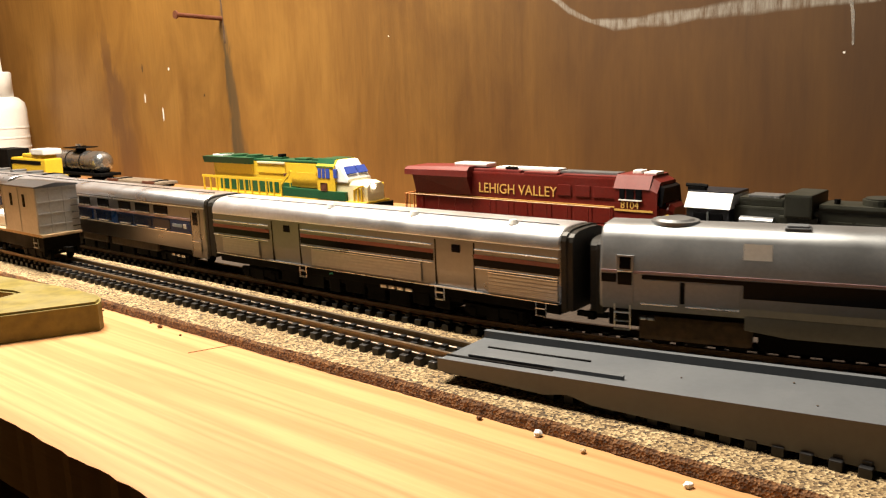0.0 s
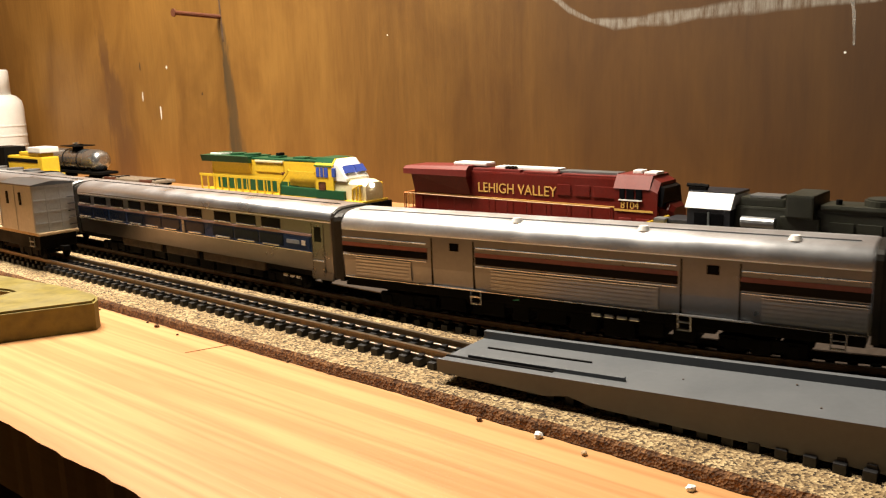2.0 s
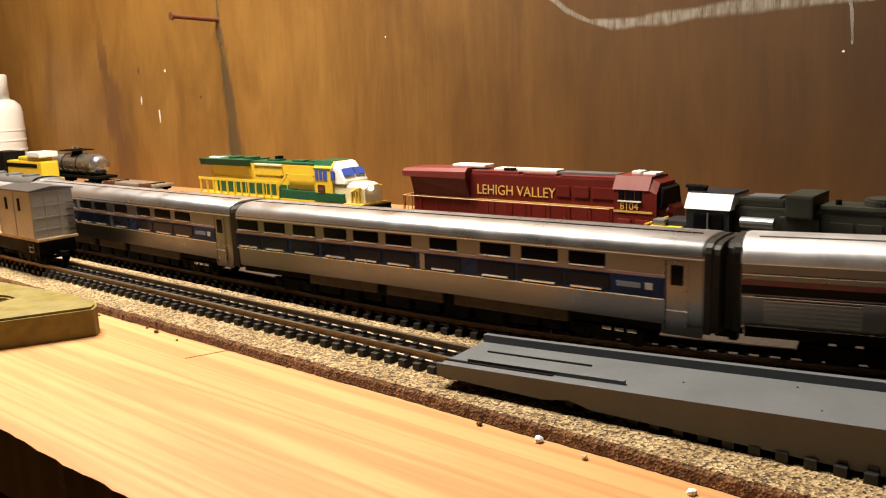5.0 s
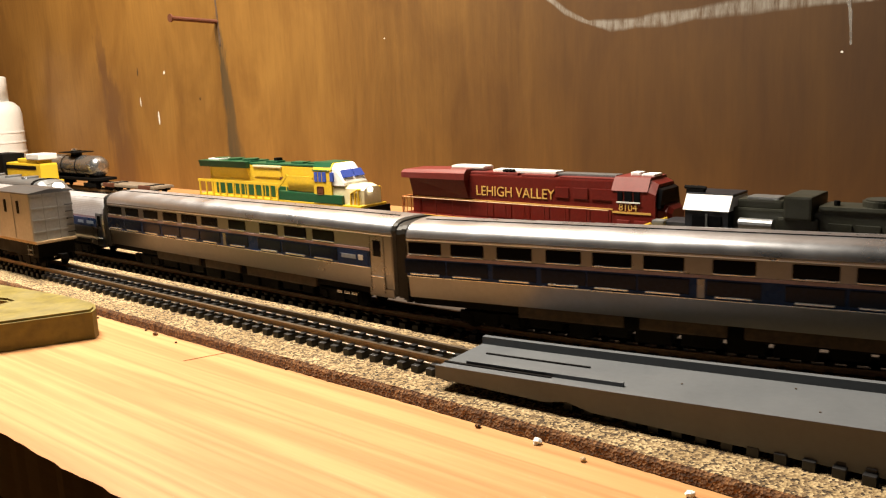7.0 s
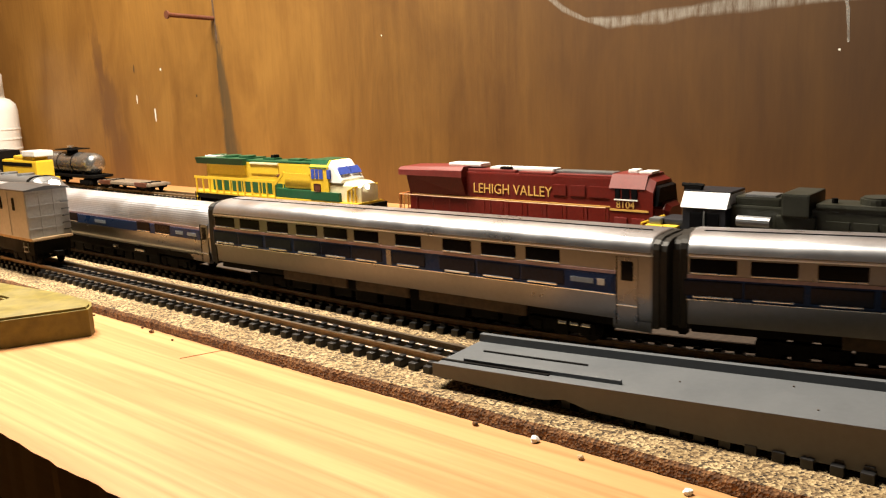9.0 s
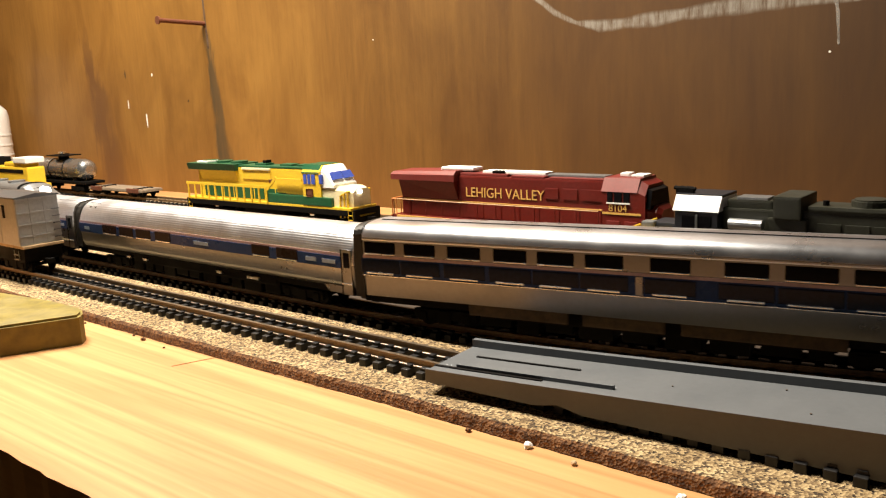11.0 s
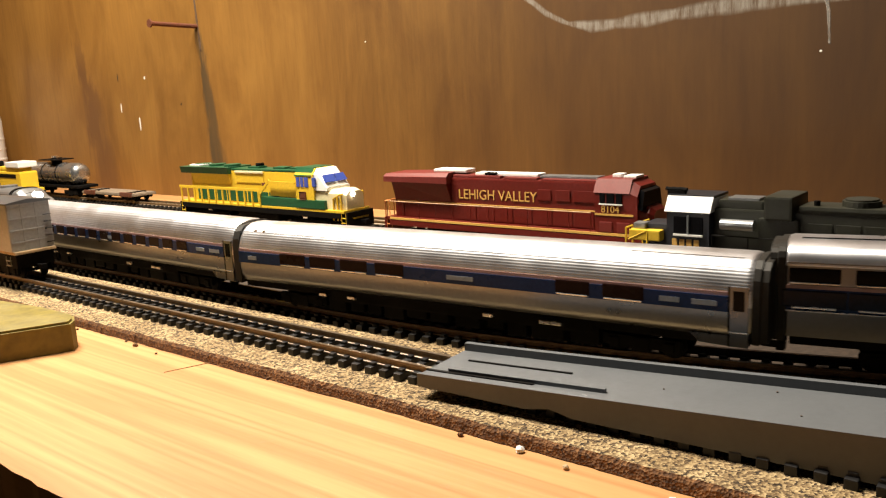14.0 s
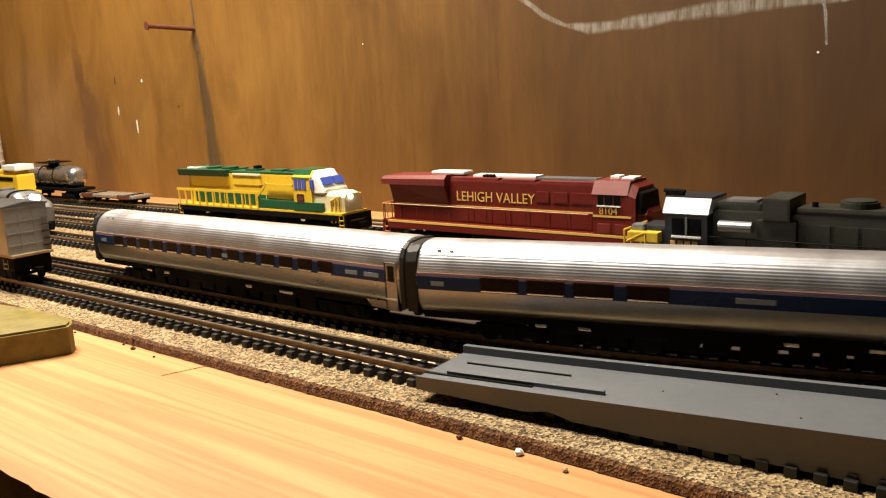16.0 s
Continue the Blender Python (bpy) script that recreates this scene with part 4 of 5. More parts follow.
def maroon_loco():
    spec = dict(deck=MAROON, sill=MAROON, pilot=MAROON, rails=ORANGE)
    L = 0.139
    c = hood_loco("freight_locomotive", "maroon freight diesel with gold lettering and stripe", -0.2725, L, 0.301, spec)
    h = L / 2
    # x runs from the rear platform (-h) to the nose (h)
    part("hood", B(-0.0600, 0.0445, -0.0058, 0.0058, 0.0104, 0.0300, 0.0008), MAROON, c)
    rad = loft([(-h + 0.0005, [(-0.0095, 0.0275), (0.0095, 0.0275), (0.0095, 0.0300), (0.0075, 0.0312), (-0.0075, 0.0312), (-0.0095, 0.0300)]), (-0.0305, [(-0.0095, 0.0275), (0.0095, 0.0275), (0.0095, 0.0305), (0.0075, 0.0322), (-0.0075, 0.0322), (-0.0095, 0.0305)])])
    part("radiator", rad, MAROONROOF, c, "flared radiator wings over the rear hood")
    part("radiator_core", loft([(-0.0640, [(-0.0070, 0.0190), (0.0070, 0.0190), (0.0094, 0.0276), (-0.0094, 0.0276)]), (-0.0310, [(-0.0060, 0.0190), (0.0060, 0.0190), (0.0094, 0.0276), (-0.0094, 0.0276)])]), MAROON, c, "maroon radiator screen under the wings")
    part("rear_end", B(-0.0655, -0.0600, -0.0060, 0.0060, 0.0104, 0.0280, 0.0008), MAROON, c)
    part("roof_panel", B(-0.0300, -0.0040, -0.0052, 0.0052, 0.0298, 0.0312, 0.0004), MAROONROOF, c)
    part("roof_panel", B(-0.0020, 0.0150, -0.0056, 0.0056, 0.0298, 0.0309, 0.0004), MAROONROOF, c)
    part("roof_panel", B(0.0170, 0.0440, -0.0056, 0.0056, 0.0298, 0.0306, 0.0004), MAROONROOF, c)
    part("dust_cover", B(-0.0430, -0.0240, -0.0030, 0.0045, 0.0318, 0.0334, 0.0007), WHITE, c, "pale grey roof hatch")
    part("exhaust", B(-0.0190, 0.0140, -0.0030, 0.0035, 0.0308, 0.0322, 0.0004), WHITE, c, "pale exhaust hatch")
    part("roof_walk", B(0.0150, 0.0420, -0.0030, 0.0035, 0.0305, 0.0316, 0.0003), DULLSILVER, c, "pale grey roof walk")
    hb = bmesh.new()
    for k in (-1, 0, 1):
        rod(hb, (-0.0110 + 0.0018 * k, -0.0036, 0.0318), (-0.0085 + 0.0018 * k, -0.0036, 0.0322), 0.0006, 8)
    part("horn", hb, DARK, c, "black air horn")
    # doors and louvres of the hood
    for k in range(7):
        x = -0.026 + k * 0.0098
        part("hood_door", B(x, x + 0.0088, -0.0060, -0.0056, 0.0112, 0.0185, 0.0002), MAROON, c)
    part("stripe", B(-0.0640, 0.0445, -0.00605, -0.0057, 0.0180, 0.0185), GOLD, c)
    for x0, x1 in ((0.0155, 0.022), (0.024, 0.031), (0.0325, 0.044)):
        part("louvre", B(x0, x1, -0.0062, -0.0057, 0.0215, 0.0262, 0.0003), MAROON, c)
    digits(c, "LEHIGH VALLEY", -0.0268, 0.0207, 0.0062, -0.0060, GOLD, 0.0418, "lettering")
    # cab and nose
    cab = [(-0.0094, 0.0104), (0.0094, 0.0104), (0.0094, 0.0268), (0.0064, 0.0312), (-0.0064, 0.0312), (-0.0094, 0.0268)]
    cabo = part("cab", loft([(0.0440, cab), (0.0580, cab), (0.0622, [(y, 0.0104 + (z - 0.0104) * 0.90) for y, z in cab])]), MAROON, c, "wide maroon driver's cab")
    part("cab_roof", loft([(0.0436, [(-0.0097, 0.0264), (0.0097, 0.0264), (0.0067, 0.0316), (-0.0067, 0.0316)]), (0.0590, [(-0.0097, 0.0264), (0.0097, 0.0264), (0.0067, 0.0316), (-0.0067, 0.0316)])]), MAROONROOF, cabo)
    part("cooler", B(0.0480, 0.0520, -0.0020, 0.0030, 0.0314, 0.0330, 0.0005), WHITE, c, "white rooftop unit")
    part("cooler", B(0.0535, 0.0590, -0.0035, 0.0035, 0.0314, 0.0326, 0.0005), WHITE, c, "white rooftop unit")
    for x0, x1 in ((0.0462, 0.0485), (0.0492, 0.0525), (0.0532, 0.0558)):
        w = part("window", B(x0, x1, -0.0097, -0.0090, 0.0222, 0.0262, 0.0003), GLASS, cabo, "dark cab side window")
    part("window_ledge", B(0.0460, 0.0560, -0.0100, -0.0092, 0.0217, 0.0222), WHITE, cabo)
    part("windscreen", loft([(0.0585, [(-0.0093, 0.0208), (0.0093, 0.0208), (0.0070, 0.0298), (-0.0070, 0.0298)]), (0.0640, [(-0.0088, 0.0200), (0.0088, 0.0200), (0.0070, 0.0270), (-0.0070, 0.0270)])]), GLASS, cabo, "dark windscreen")
    nose = [(-0.0080, 0.0104), (0.0080, 0.0104), (0.0080, 0.0195), (0.0055, 0.0218), (-0.0055, 0.0218), (-0.0080, 0.0195)]
    part("nose", loft([(0.0600, nose), (0.0655, [(y * 0.88, 0.0104 + (z - 0.0104) * 0.92) for y, z in nose]), (0.0672, [(y * 0.7, 0.0104 + (z - 0.0104) * 0.8) for y, z in nose])]), MAROON, c, "short sloping nose")
    part("stripe", B(0.0440, 0.0605, -0.00965, -0.0092, 0.0175, 0.0183), GOLD, c)
    digits(c, "8104", 0.0468, 0.0187, 0.0040, -0.0097, GOLD)
    for x in (0.046, 0.0535):
        part("step_box", B(x, x + 0.0055, -0.0098, -0.0092, 0.0110, 0.0150, 0.0003), MAROONROOF, c)
    handrail(c, -h + 0.0015, 0.0420, 0.0182, PALEGOLD, 11, post_mat=MAROON)
    handrail(c, -h + 0.0004, -h + 0.0032, 0.0182, ORANGE, 1, -0.0094)
    part("deck_edge", B(-0.066, 0.060, -0.0099, -0.0094, 0.0096, 0.0106), GOLD, c, "gold walkway edge")
    bm = bmesh.new()
    for y in (-0.009, -0.003, 0.003, 0.009):
        rod(bm, (-h + 0.0002, y, 0.0104), (-h + 0.0002, y, 0.0182), 0.0003, 5)
    rod(bm, (-h + 0.0002, -0.009, 0.0182), (-h + 0.0002, 0.009, 0.0182), 0.0003, 5)
    part("end_rail", bm, ORANGE, c, "orange end handrail")
    return c


def yellow_loco():
    spec = dict(deck=YELLOW, sill=DARK, pilot=DARK, rails=YELLOW)
    L = 0.145
    c = hood_loco("freight_locomotive", "yellow and green freight diesel with lit headlights", -0.4460, L, 0.303, spec)
    h = L / 2
    part("hood", B(-0.0640, 0.0370, -0.0057, 0.0057, 0.0104, 0.0283, 0.0008), YELLOW, c, "yellow engine hood")
    part("hood_panel", B(-0.0200, 0.0050, -0.0061, -0.0055, 0.0215, 0.0278, 0.0005), YELLOW, c)
    part("hood_ledge", B(-0.0200, 0.0050, -0.0066, -0.0055, 0.0268, 0.0280, 0.0003), CREAM, c)
    part("radiator", loft([(-h + 0.002, [(-0.0080, 0.0262), (0.0080, 0.0262), (0.0090, 0.0298), (-0.0090, 0.0298)]), (-0.0240, [(-0.0080, 0.0262), (0.0080, 0.0262), (0.0090, 0.0298), (-0.0090, 0.0298)])]), GREEN, c, "green radiator roof")
    part("radiator_core", loft([(-0.0600, [(-0.0060, 0.0205), (0.0060, 0.0205), (0.0080, 0.0264), (-0.0080, 0.0264)]), (-0.0245, [(-0.0060, 0.0205), (0.0060, 0.0205), (0.0080, 0.0264), (-0.0080, 0.0264)])]), YELLOW, c)
    part("roof", B(-0.0240, 0.0370, -0.0058, 0.0058, 0.0280, 0.0292, 0.0005), GREEN, c, "green hood roof")
    for x0 in (-0.058, -0.044, -0.030):
        fb = disc(bmesh.new(), x0, 0.0, 0.0302, 0.0050, 0.0014, "Z", 20)
        part("roof_fan", fb, GREEN, c)
    part("roof_plate", B(-0.0640, -0.0530, -0.0060, 0.0020, 0.0298, 0.0308, 0.0003), WHITE, c, "bright roof plate")
    for x0 in (-0.012, 0.010, 0.024):
        part("roof_hatch", B(x0, x0 + 0.010, -0.0030, 0.0030, 0.0290, 0.0302, 0.0004), GREEN, c)
    part("horn", B(-0.0060, -0.0030, -0.0020, 0.0020, 0.0300, 0.0318, 0.0004), DARK, c)
    for k in range(8):
        x = -0.058 + 0.0095 * k
        part("hood_door", B(x, x + 0.0084, -0.0060, -0.0056, 0.0112, 0.0172, 0.0002), GREEN, c)
    part("dynamic_vent", B(0.0030, 0.0060, -0.0062, -0.0056, 0.0205, 0.0222, 0.0004), RUST, c)
    cab = [(-0.0092, 0.0104), (0.0092, 0.0104), (0.0092, 0.0275), (0.0066, 0.0306), (-0.0066, 0.0306), (-0.0092, 0.0275)]
    cabo = part("cab", loft([(0.0350, cab), (0.0490, cab)]), YELLOW, c, "wide yellow cab")
    part("cab_roof", loft([(0.0346, [(-0.0095, 0.0268), (0.0095, 0.0268), (0.0068, 0.0309), (-0.0068, 0.0309)]), (0.0480, [(-0.0095, 0.0268), (0.0095, 0.0268), (0.0068, 0.0309), (-0.0068, 0.0309)])]), GREEN, cabo)
    face = [(0.0478, [(-0.0093, 0.0198), (0.0093, 0.0198), (0.0090, 0.0278), (0.0066, 0.0306), (-0.0066, 0.0306), (-0.0090, 0.0278)]), (0.0505, [(-0.0093, 0.0198), (0.0093, 0.0198), (0.0088, 0.0276), (0.0064, 0.0302), (-0.0064, 0.0302), (-0.0088, 0.0276)]), (0.0556, [(-0.0090, 0.0198), (0.0090, 0.0198), (0.0088, 0.0210), (0.0064, 0.0214), (-0.0064, 0.0214), (-0.0088, 0.0210)])]
    part("cab_front", loft(face), WHITE, cabo, "white cab front")
    for x0, x1 in ((0.0360, 0.0385), (0.0392, 0.0415), (0.0422, 0.0452)):
        part("window", B(x0, x1, -0.0095, -0.0088, 0.0212, 0.0262, 0.0003), CLEAR, cabo, "blue-tinted cab window")
    part("window", B(0.0483, 0.0508, -0.0096, -0.0086, 0.0216, 0.0262, 0.0003), CLEAR, cabo, "blue-tinted side window")
    for y0, y1 in ((-0.0080, -0.0006), (0.0006, 0.0080)):
        bm = bmesh.new()
        lo = [bm.verts.new(p) for p in ((0.0541, y0, 0.0234), (0.0541, y1, 0.0234), (0.0523, y1 * 0.92, 0.0268), (0.0523, y0 * 0.92, 0.0268))]
        hi = [bm.verts.new(v.co + Vector((0.0010, 0, 0.0006))) for v in lo]
        bm.faces.new(hi)
        bm.faces.new(lo[::-1])
        for k in range(4):
            bm.faces.new((lo[k], lo[(k + 1) % 4], hi[(k + 1) % 4], hi[k]))
        part("windscreen", bm, CLEAR, cabo, "blue-tinted windscreen")
    nose = [(-0.0088, 0.0104), (0.0088, 0.0104), (0.0088, 0.0185), (0.0060, 0.0203), (-0.0060, 0.0203), (-0.0088, 0.0185)]
    part("nose", loft([(0.0480, nose), (0.0610, [(y * 0.92, z) for y, z in nose]), (0.0645, [(y * 0.74, 0.0104 + (z - 0.0104) * 0.9) for y, z in nose])]), CREAM, c, "cream front nose")
    part("headlight", disc(bmesh.new(), 0.0650, -0.0022, 0.0180, 0.0011, 0.0010, "X", 12), HEADLIGHT, c, "lit headlight")
    part("headlight", disc(bmesh.new(), 0.0512, 0.0, 0.0292, 0.0010, 0.0030, "X", 12), HEADLIGHT, c, "lit headlight")
    part("emblem", B(0.0380, 0.0430, -0.0097, -0.0091, 0.0150, 0.0190, 0.0008), RUST, c, "dark emblem plate")
    part("battery_box", B(0.0040, 0.0345, -0.0094, -0.0060, 0.0104, 0.0152, 0.0004), GREEN, c)
    part("cab_band", B(0.0345, 0.0570, -0.0097, 0.0097, 0.0106, 0.0150, 0.0003), GREEN, c, "dark green band below the cab")
    part("handrail_plate", B(0.0120, 0.0345, -0.0080, -0.0070, 0.0158, 0.0230, 0.0003), YELLOW, c)
    rail = bmesh.new()
    box(rail, -h + 0.001, 0.0060, -0.0099, -0.0092, 0.0178, 0.0192)
    t = bmesh.new()
    box(t, -0.0055, 0.0055, -0.0099, -0.0092, -0.0007, 0.0007)
    bmesh.ops.transform(t, matrix=Matrix.Translation((0.0095, 0, 0.0205)) @ Matrix.Rotation(radians(-38), 4, "Y"), verts=t.verts)
    join(rail, t)
    box(rail, 0.0125, 0.0350, -0.0099, -0.0092, 0.0222, 0.0236)
    part("handrail", rail, YELLOW, c, "thick yellow handrail")
    for k in range(12):
        x = -h + 0.002 + k * 0.0068
        part("stanchion", B(x, x + 0.0009, -0.0099, -0.0092, 0.0098, 0.0180), YELLOW, c)
    e = h - 0.0050
    for sg in (-1, 1):
        er = bmesh.new()
        for x, z0 in ((e - 0.0060, 0.0160), (e - 0.0030, 0.0172), (e - 0.0005, 0.0182)):
            rod(er, (x, sg * 0.0082, 0.0055), (x + 0.0006, sg * 0.0082, z0), 0.00045, 5)
        rod(er, (e - 0.0055, sg * 0.0082, 0.0160), (e, sg * 0.0082, 0.0184), 0.00045, 5)
        part("end_rail", er, YELLOW, c, "yellow end handrail")
    er = bmesh.new()
    for y in (-0.0080, -0.0030, 0.0030, 0.0080):
        rod(er, (e, y, 0.0100), (e, y, 0.0182), 0.0005, 5)
    rod(er, (e, -0.0080, 0.0182), (e, 0.0080, 0.0182), 0.0005, 5)
    part("front_rail", er, YELLOW, c)
    part("front_step", B(e - 0.0010, e + 0.0010, -0.0080, 0.0080, 0.0092, 0.0104, 0.0003), YELLOW, c)
    part("ditch_light", B(h - 0.0012, h + 0.0006, -0.0060, 0.0060, 0.0060, 0.0074, 0.0003), YELLOW, c)
    for o in c.children_recursive:
        if o.name.split(".")[0] in ("nose", "windscreen", "cab_front", "headlight"):
            o.data.transform(Matrix.Translation((0.0478, 0, 0)) @ Matrix.Diagonal((1.32, 0.94, 1, 1)) @ Matrix.Translation((-0.0478, 0, 0)))
        if o.name.split(".")[0] not in ("truck", "wheelset", "coupler", "pilot"):
            o.data.transform(Matrix.Diagonal((1, 1, 1.06, 1)))
    return c


def dark_loco():
    spec = dict(deck=BLACKBLUE, sill=BLACKBLUE, pilot=YELLOW, rails=YELLOW, flip=True)
    L = 0.125
    c = hood_loco("freight_locomotive", "black and olive freight diesel with a sloped pale cab roof", -0.1310, L, 0.2715, spec)
    h = L / 2
    # built facing +x, then turned round; its near side is +y
    cab = [(-0.0092, 0.0104), (0.0092, 0.0104), (0.0092, 0.0258), (0.0060, 0.0302), (-0.0060, 0.0302), (-0.0092, 0.0258)]
    cabo = part("cab", loft([(0.0330, cab), (0.0475, cab)]), BLACKBLUE, c, "blue-black cab")
    part("cab_roof", loft([(0.0326, [(-0.0096, 0.0256), (0.0096, 0.0256), (0.0064, 0.0305), (-0.0064, 0.0305)]), (0.0482, [(-0.0096, 0.0256), (0.0096, 0.0256), (0.0064, 0.0305), (-0.0064, 0.0305)])]), SHEENROOF, cabo, "sloped cab roof panel coloured pale for its sheen")
    part("roof_top", B(0.0324, 0.0484, -0.0064, 0.0064, 0.0300, 0.0309, 0.0003), BLACKBLUE, cabo)
    part("window", B(0.0350, 0.0395, 0.0088, 0.0095, 0.0185, 0.0240, 0.0003), GLASS, cabo)
    part("window", B(0.0405, 0.0450, 0.0088, 0.0095, 0.0185, 0.0240, 0.0003), GLASS, cabo)
    part("mullion", B(0.0397, 0.0403, 0.0088, 0.0098, 0.0180, 0.0245), DULLSILVER, cabo)
    part("armrest", B(0.0350, 0.0450, 0.0088, 0.0100, 0.0176, 0.0182), WHITE, cabo)
    part("nose", B(0.0475, 0.0580, -0.0058, 0.0058, 0.0104, 0.0205, 0.0012), BLACKBLUE, c, "low short hood")
    part("nose_box", B(0.0560, 0.0605, 0.0030, 0.0075, 0.0186, 0.0208, 0.0006), DULLSILVER, c)
    part("nose_trim", B(0.0500, 0.0612, 0.0050, 0.0094, 0.0150, 0.0186, 0.0004), YELLOW, c, "yellow nose panel")
    hb = bmesh.new()
    for k in range(3):
        rod(hb, (0.0425 + 0.0022 * k, 0.004, 0.0322), (0.0455 + 0.0022 * k, 0.004, 0.0325), 0.0007, 8)
    box(hb, 0.0430, 0.0490, 0.0030, 0.0050, 0.0306, 0.0320)
    part("horn", hb, DARK, c, "black air horn")
    part("hood", B(-0.0590, 0.0330, -0.0056, 0.0056, 0.0104, 0.0268, 0.0007), OLIVE, c, "weathered olive-black hood")
    part("hood_top", B(0.0170, 0.0315, -0.0050, 0.0050, 0.0262, 0.0296, 0.0008), OLIVE, c)
    part("equipment_hatch", B(0.0185, 0.0285, -0.0020, 0.0048, 0.0292, 0.0304, 0.0004), DULLSILVER, c, "pale roof hatch")
    part("filter_box", B(0.0075, 0.0160, -0.0085, 0.0085, 0.0240, 0.0316, 0.0008), OLIVE, c, "tall flared filter box")
    part("filter_side", B(0.0060, 0.0180, -0.0072, 0.0072, 0.0104, 0.0245, 0.0006), OLIVE, c)
    part("air_tank", disc(bmesh.new(), 0.0240, 0.0086, 0.0222, 0.0018, 0.0105, "X", 14), DULLSILVER, c, "grey round air tank")
    part("hood_roof", B(-0.0590, 0.0065, -0.0060, 0.0060, 0.0264, 0.0287, 0.0010), OLIVE, c)
    for x in (-0.010, -0.030, -0.048):
        fb = disc(bmesh.new(), x, 0.0, 0.0295, 0.0054, 0.0018, "Z", 24)
        disc(fb, x, 0.0, 0.0306, 0.0046, 0.0006, "Z", 24)
        part("roof_fan", fb, OLIVE, c, "round radiator fan")
    part("bell", disc(bmesh.new(), 0.0018, 0.003, 0.0294, 0.0009, 0.0016, "Z", 10), DARK, c)
    for k in range(8):
        x = -0.058 + 0.0078 * k
        part("hood_door", B(x, x + 0.0068, 0.0054, 0.0060, 0.0112, 0.0235, 0.0002), OLIVE, c)
    handrail(c, -h + 0.002, 0.0320, 0.0185, DARK, 8)
    er = bmesh.new()
    for y in (0.009, 0.004, -0.004, -0.009):
        rod(er, (h, y, 0.0104), (h, y, 0.0190), 0.0004, 5)
    for a, b in ((0.009, 0.004), (-0.004, -0.009)):
        rod(er, (h, a, 0.0190), (h, b, 0.0190), 0.0004, 5)
    rod(er, (h - 0.008, 0.0092, 0.0185), (h - 0.001, 0.0092, 0.0150), 0.0004, 5)
    rod(er, (h - 0.008, 0.0092, 0.0185), (h - 0.008, 0.0092, 0.0104), 0.0004, 5)
    part("end_rail", er, YELLOW, c, "yellow end handrail")
    for k, x in enumerate((0.0455, 0.0430, 0.0405, 0.0380)):
        part("number_bar", B(x - 0.0017, x, 0.0090, 0.0095, 0.0140, 0.0165), GOLD, c)
    return c


def cabin_car():
    """Silver boxy cabin on a short flat wagon."""
    c = thing("utility_car", at(-0.3735, 0.1620, RAIL), "silver boxy freight car parked on the near siding", "train car")
    body = part("body", B(-0.0170, 0.0170, -0.0090, 0.0090, 0.0120, 0.0322, 0.0004), BOXSILVER, c, "dull silver box body")
    part("roof", loft([(-0.0176, [(-0.0095, 0.0320), (0.0095, 0.0320), (0.0095, 0.0326), (0, 0.0338), (-0.0095, 0.0326)]), (0.0176, [(-0.0095, 0.0320), (0.0095, 0.0320), (0.0095, 0.0326), (0, 0.0338), (-0.0095, 0.0326)])]), SILVER, c, "pale metal roof")
    for y in (-0.0030, 0.0030):
        part("end_post", B(0.0170, 0.0172, y - 0.0005, y + 0.0005, 0.0122, 0.0320), BOXSILVER, body)
    for z in (0.0155, 0.0205, 0.0255, 0.0300):
        part("end_rib", B(0.0168, 0.0172, -0.0088, 0.0088, z, z + 0.0006, 0.0001), BOXSILVER, body)
    for k in range(5):
        part("rung", B(0.0174, 0.0180, 0.0055, 0.0088, 0.0140 + 0.0030 * k, 0.0144 + 0.0030 * k), SILVER, body)
    for x in (-0.0085, 0.0040):
        part("side_slot", B(x, x + 0.0020, -0.0093, -0.0088, 0.0235, 0.0290, 0.0003), DARK, body, "narrow dark slot")
    for x in (-0.0165, -0.0005, 0.0160):
        part("side_rib", B(x, x + 0.0006, -0.0092, -0.0088, 0.0124, 0.0318), BOXSILVER, body)
    part("deck", B(-0.052, 0.0185, -0.0088, 0.0088, 0.0108, 0.0120, 0.0003), TANWOOD, c, "tan deck")
    part("frame", B(-0.050, 0.0170, -0.0080, 0.0080, 0.0050, 0.0108, 0.0004), DARK, c)
    ld = B(-0.046, -0.022, -0.0060, 0.0060, 0.0120, 0.0180, 0.0015)
    part("load", ld, WHITE, c, "white bundle on the deck")
    grab_step(c, 0.0120, -0.0090, 0.0060, 0.0100, 0.004, SILVER)
    coupler(c, 0.0185, 1)
    truck(c, 0.0060)
    truck(c, -0.0400)
    return c


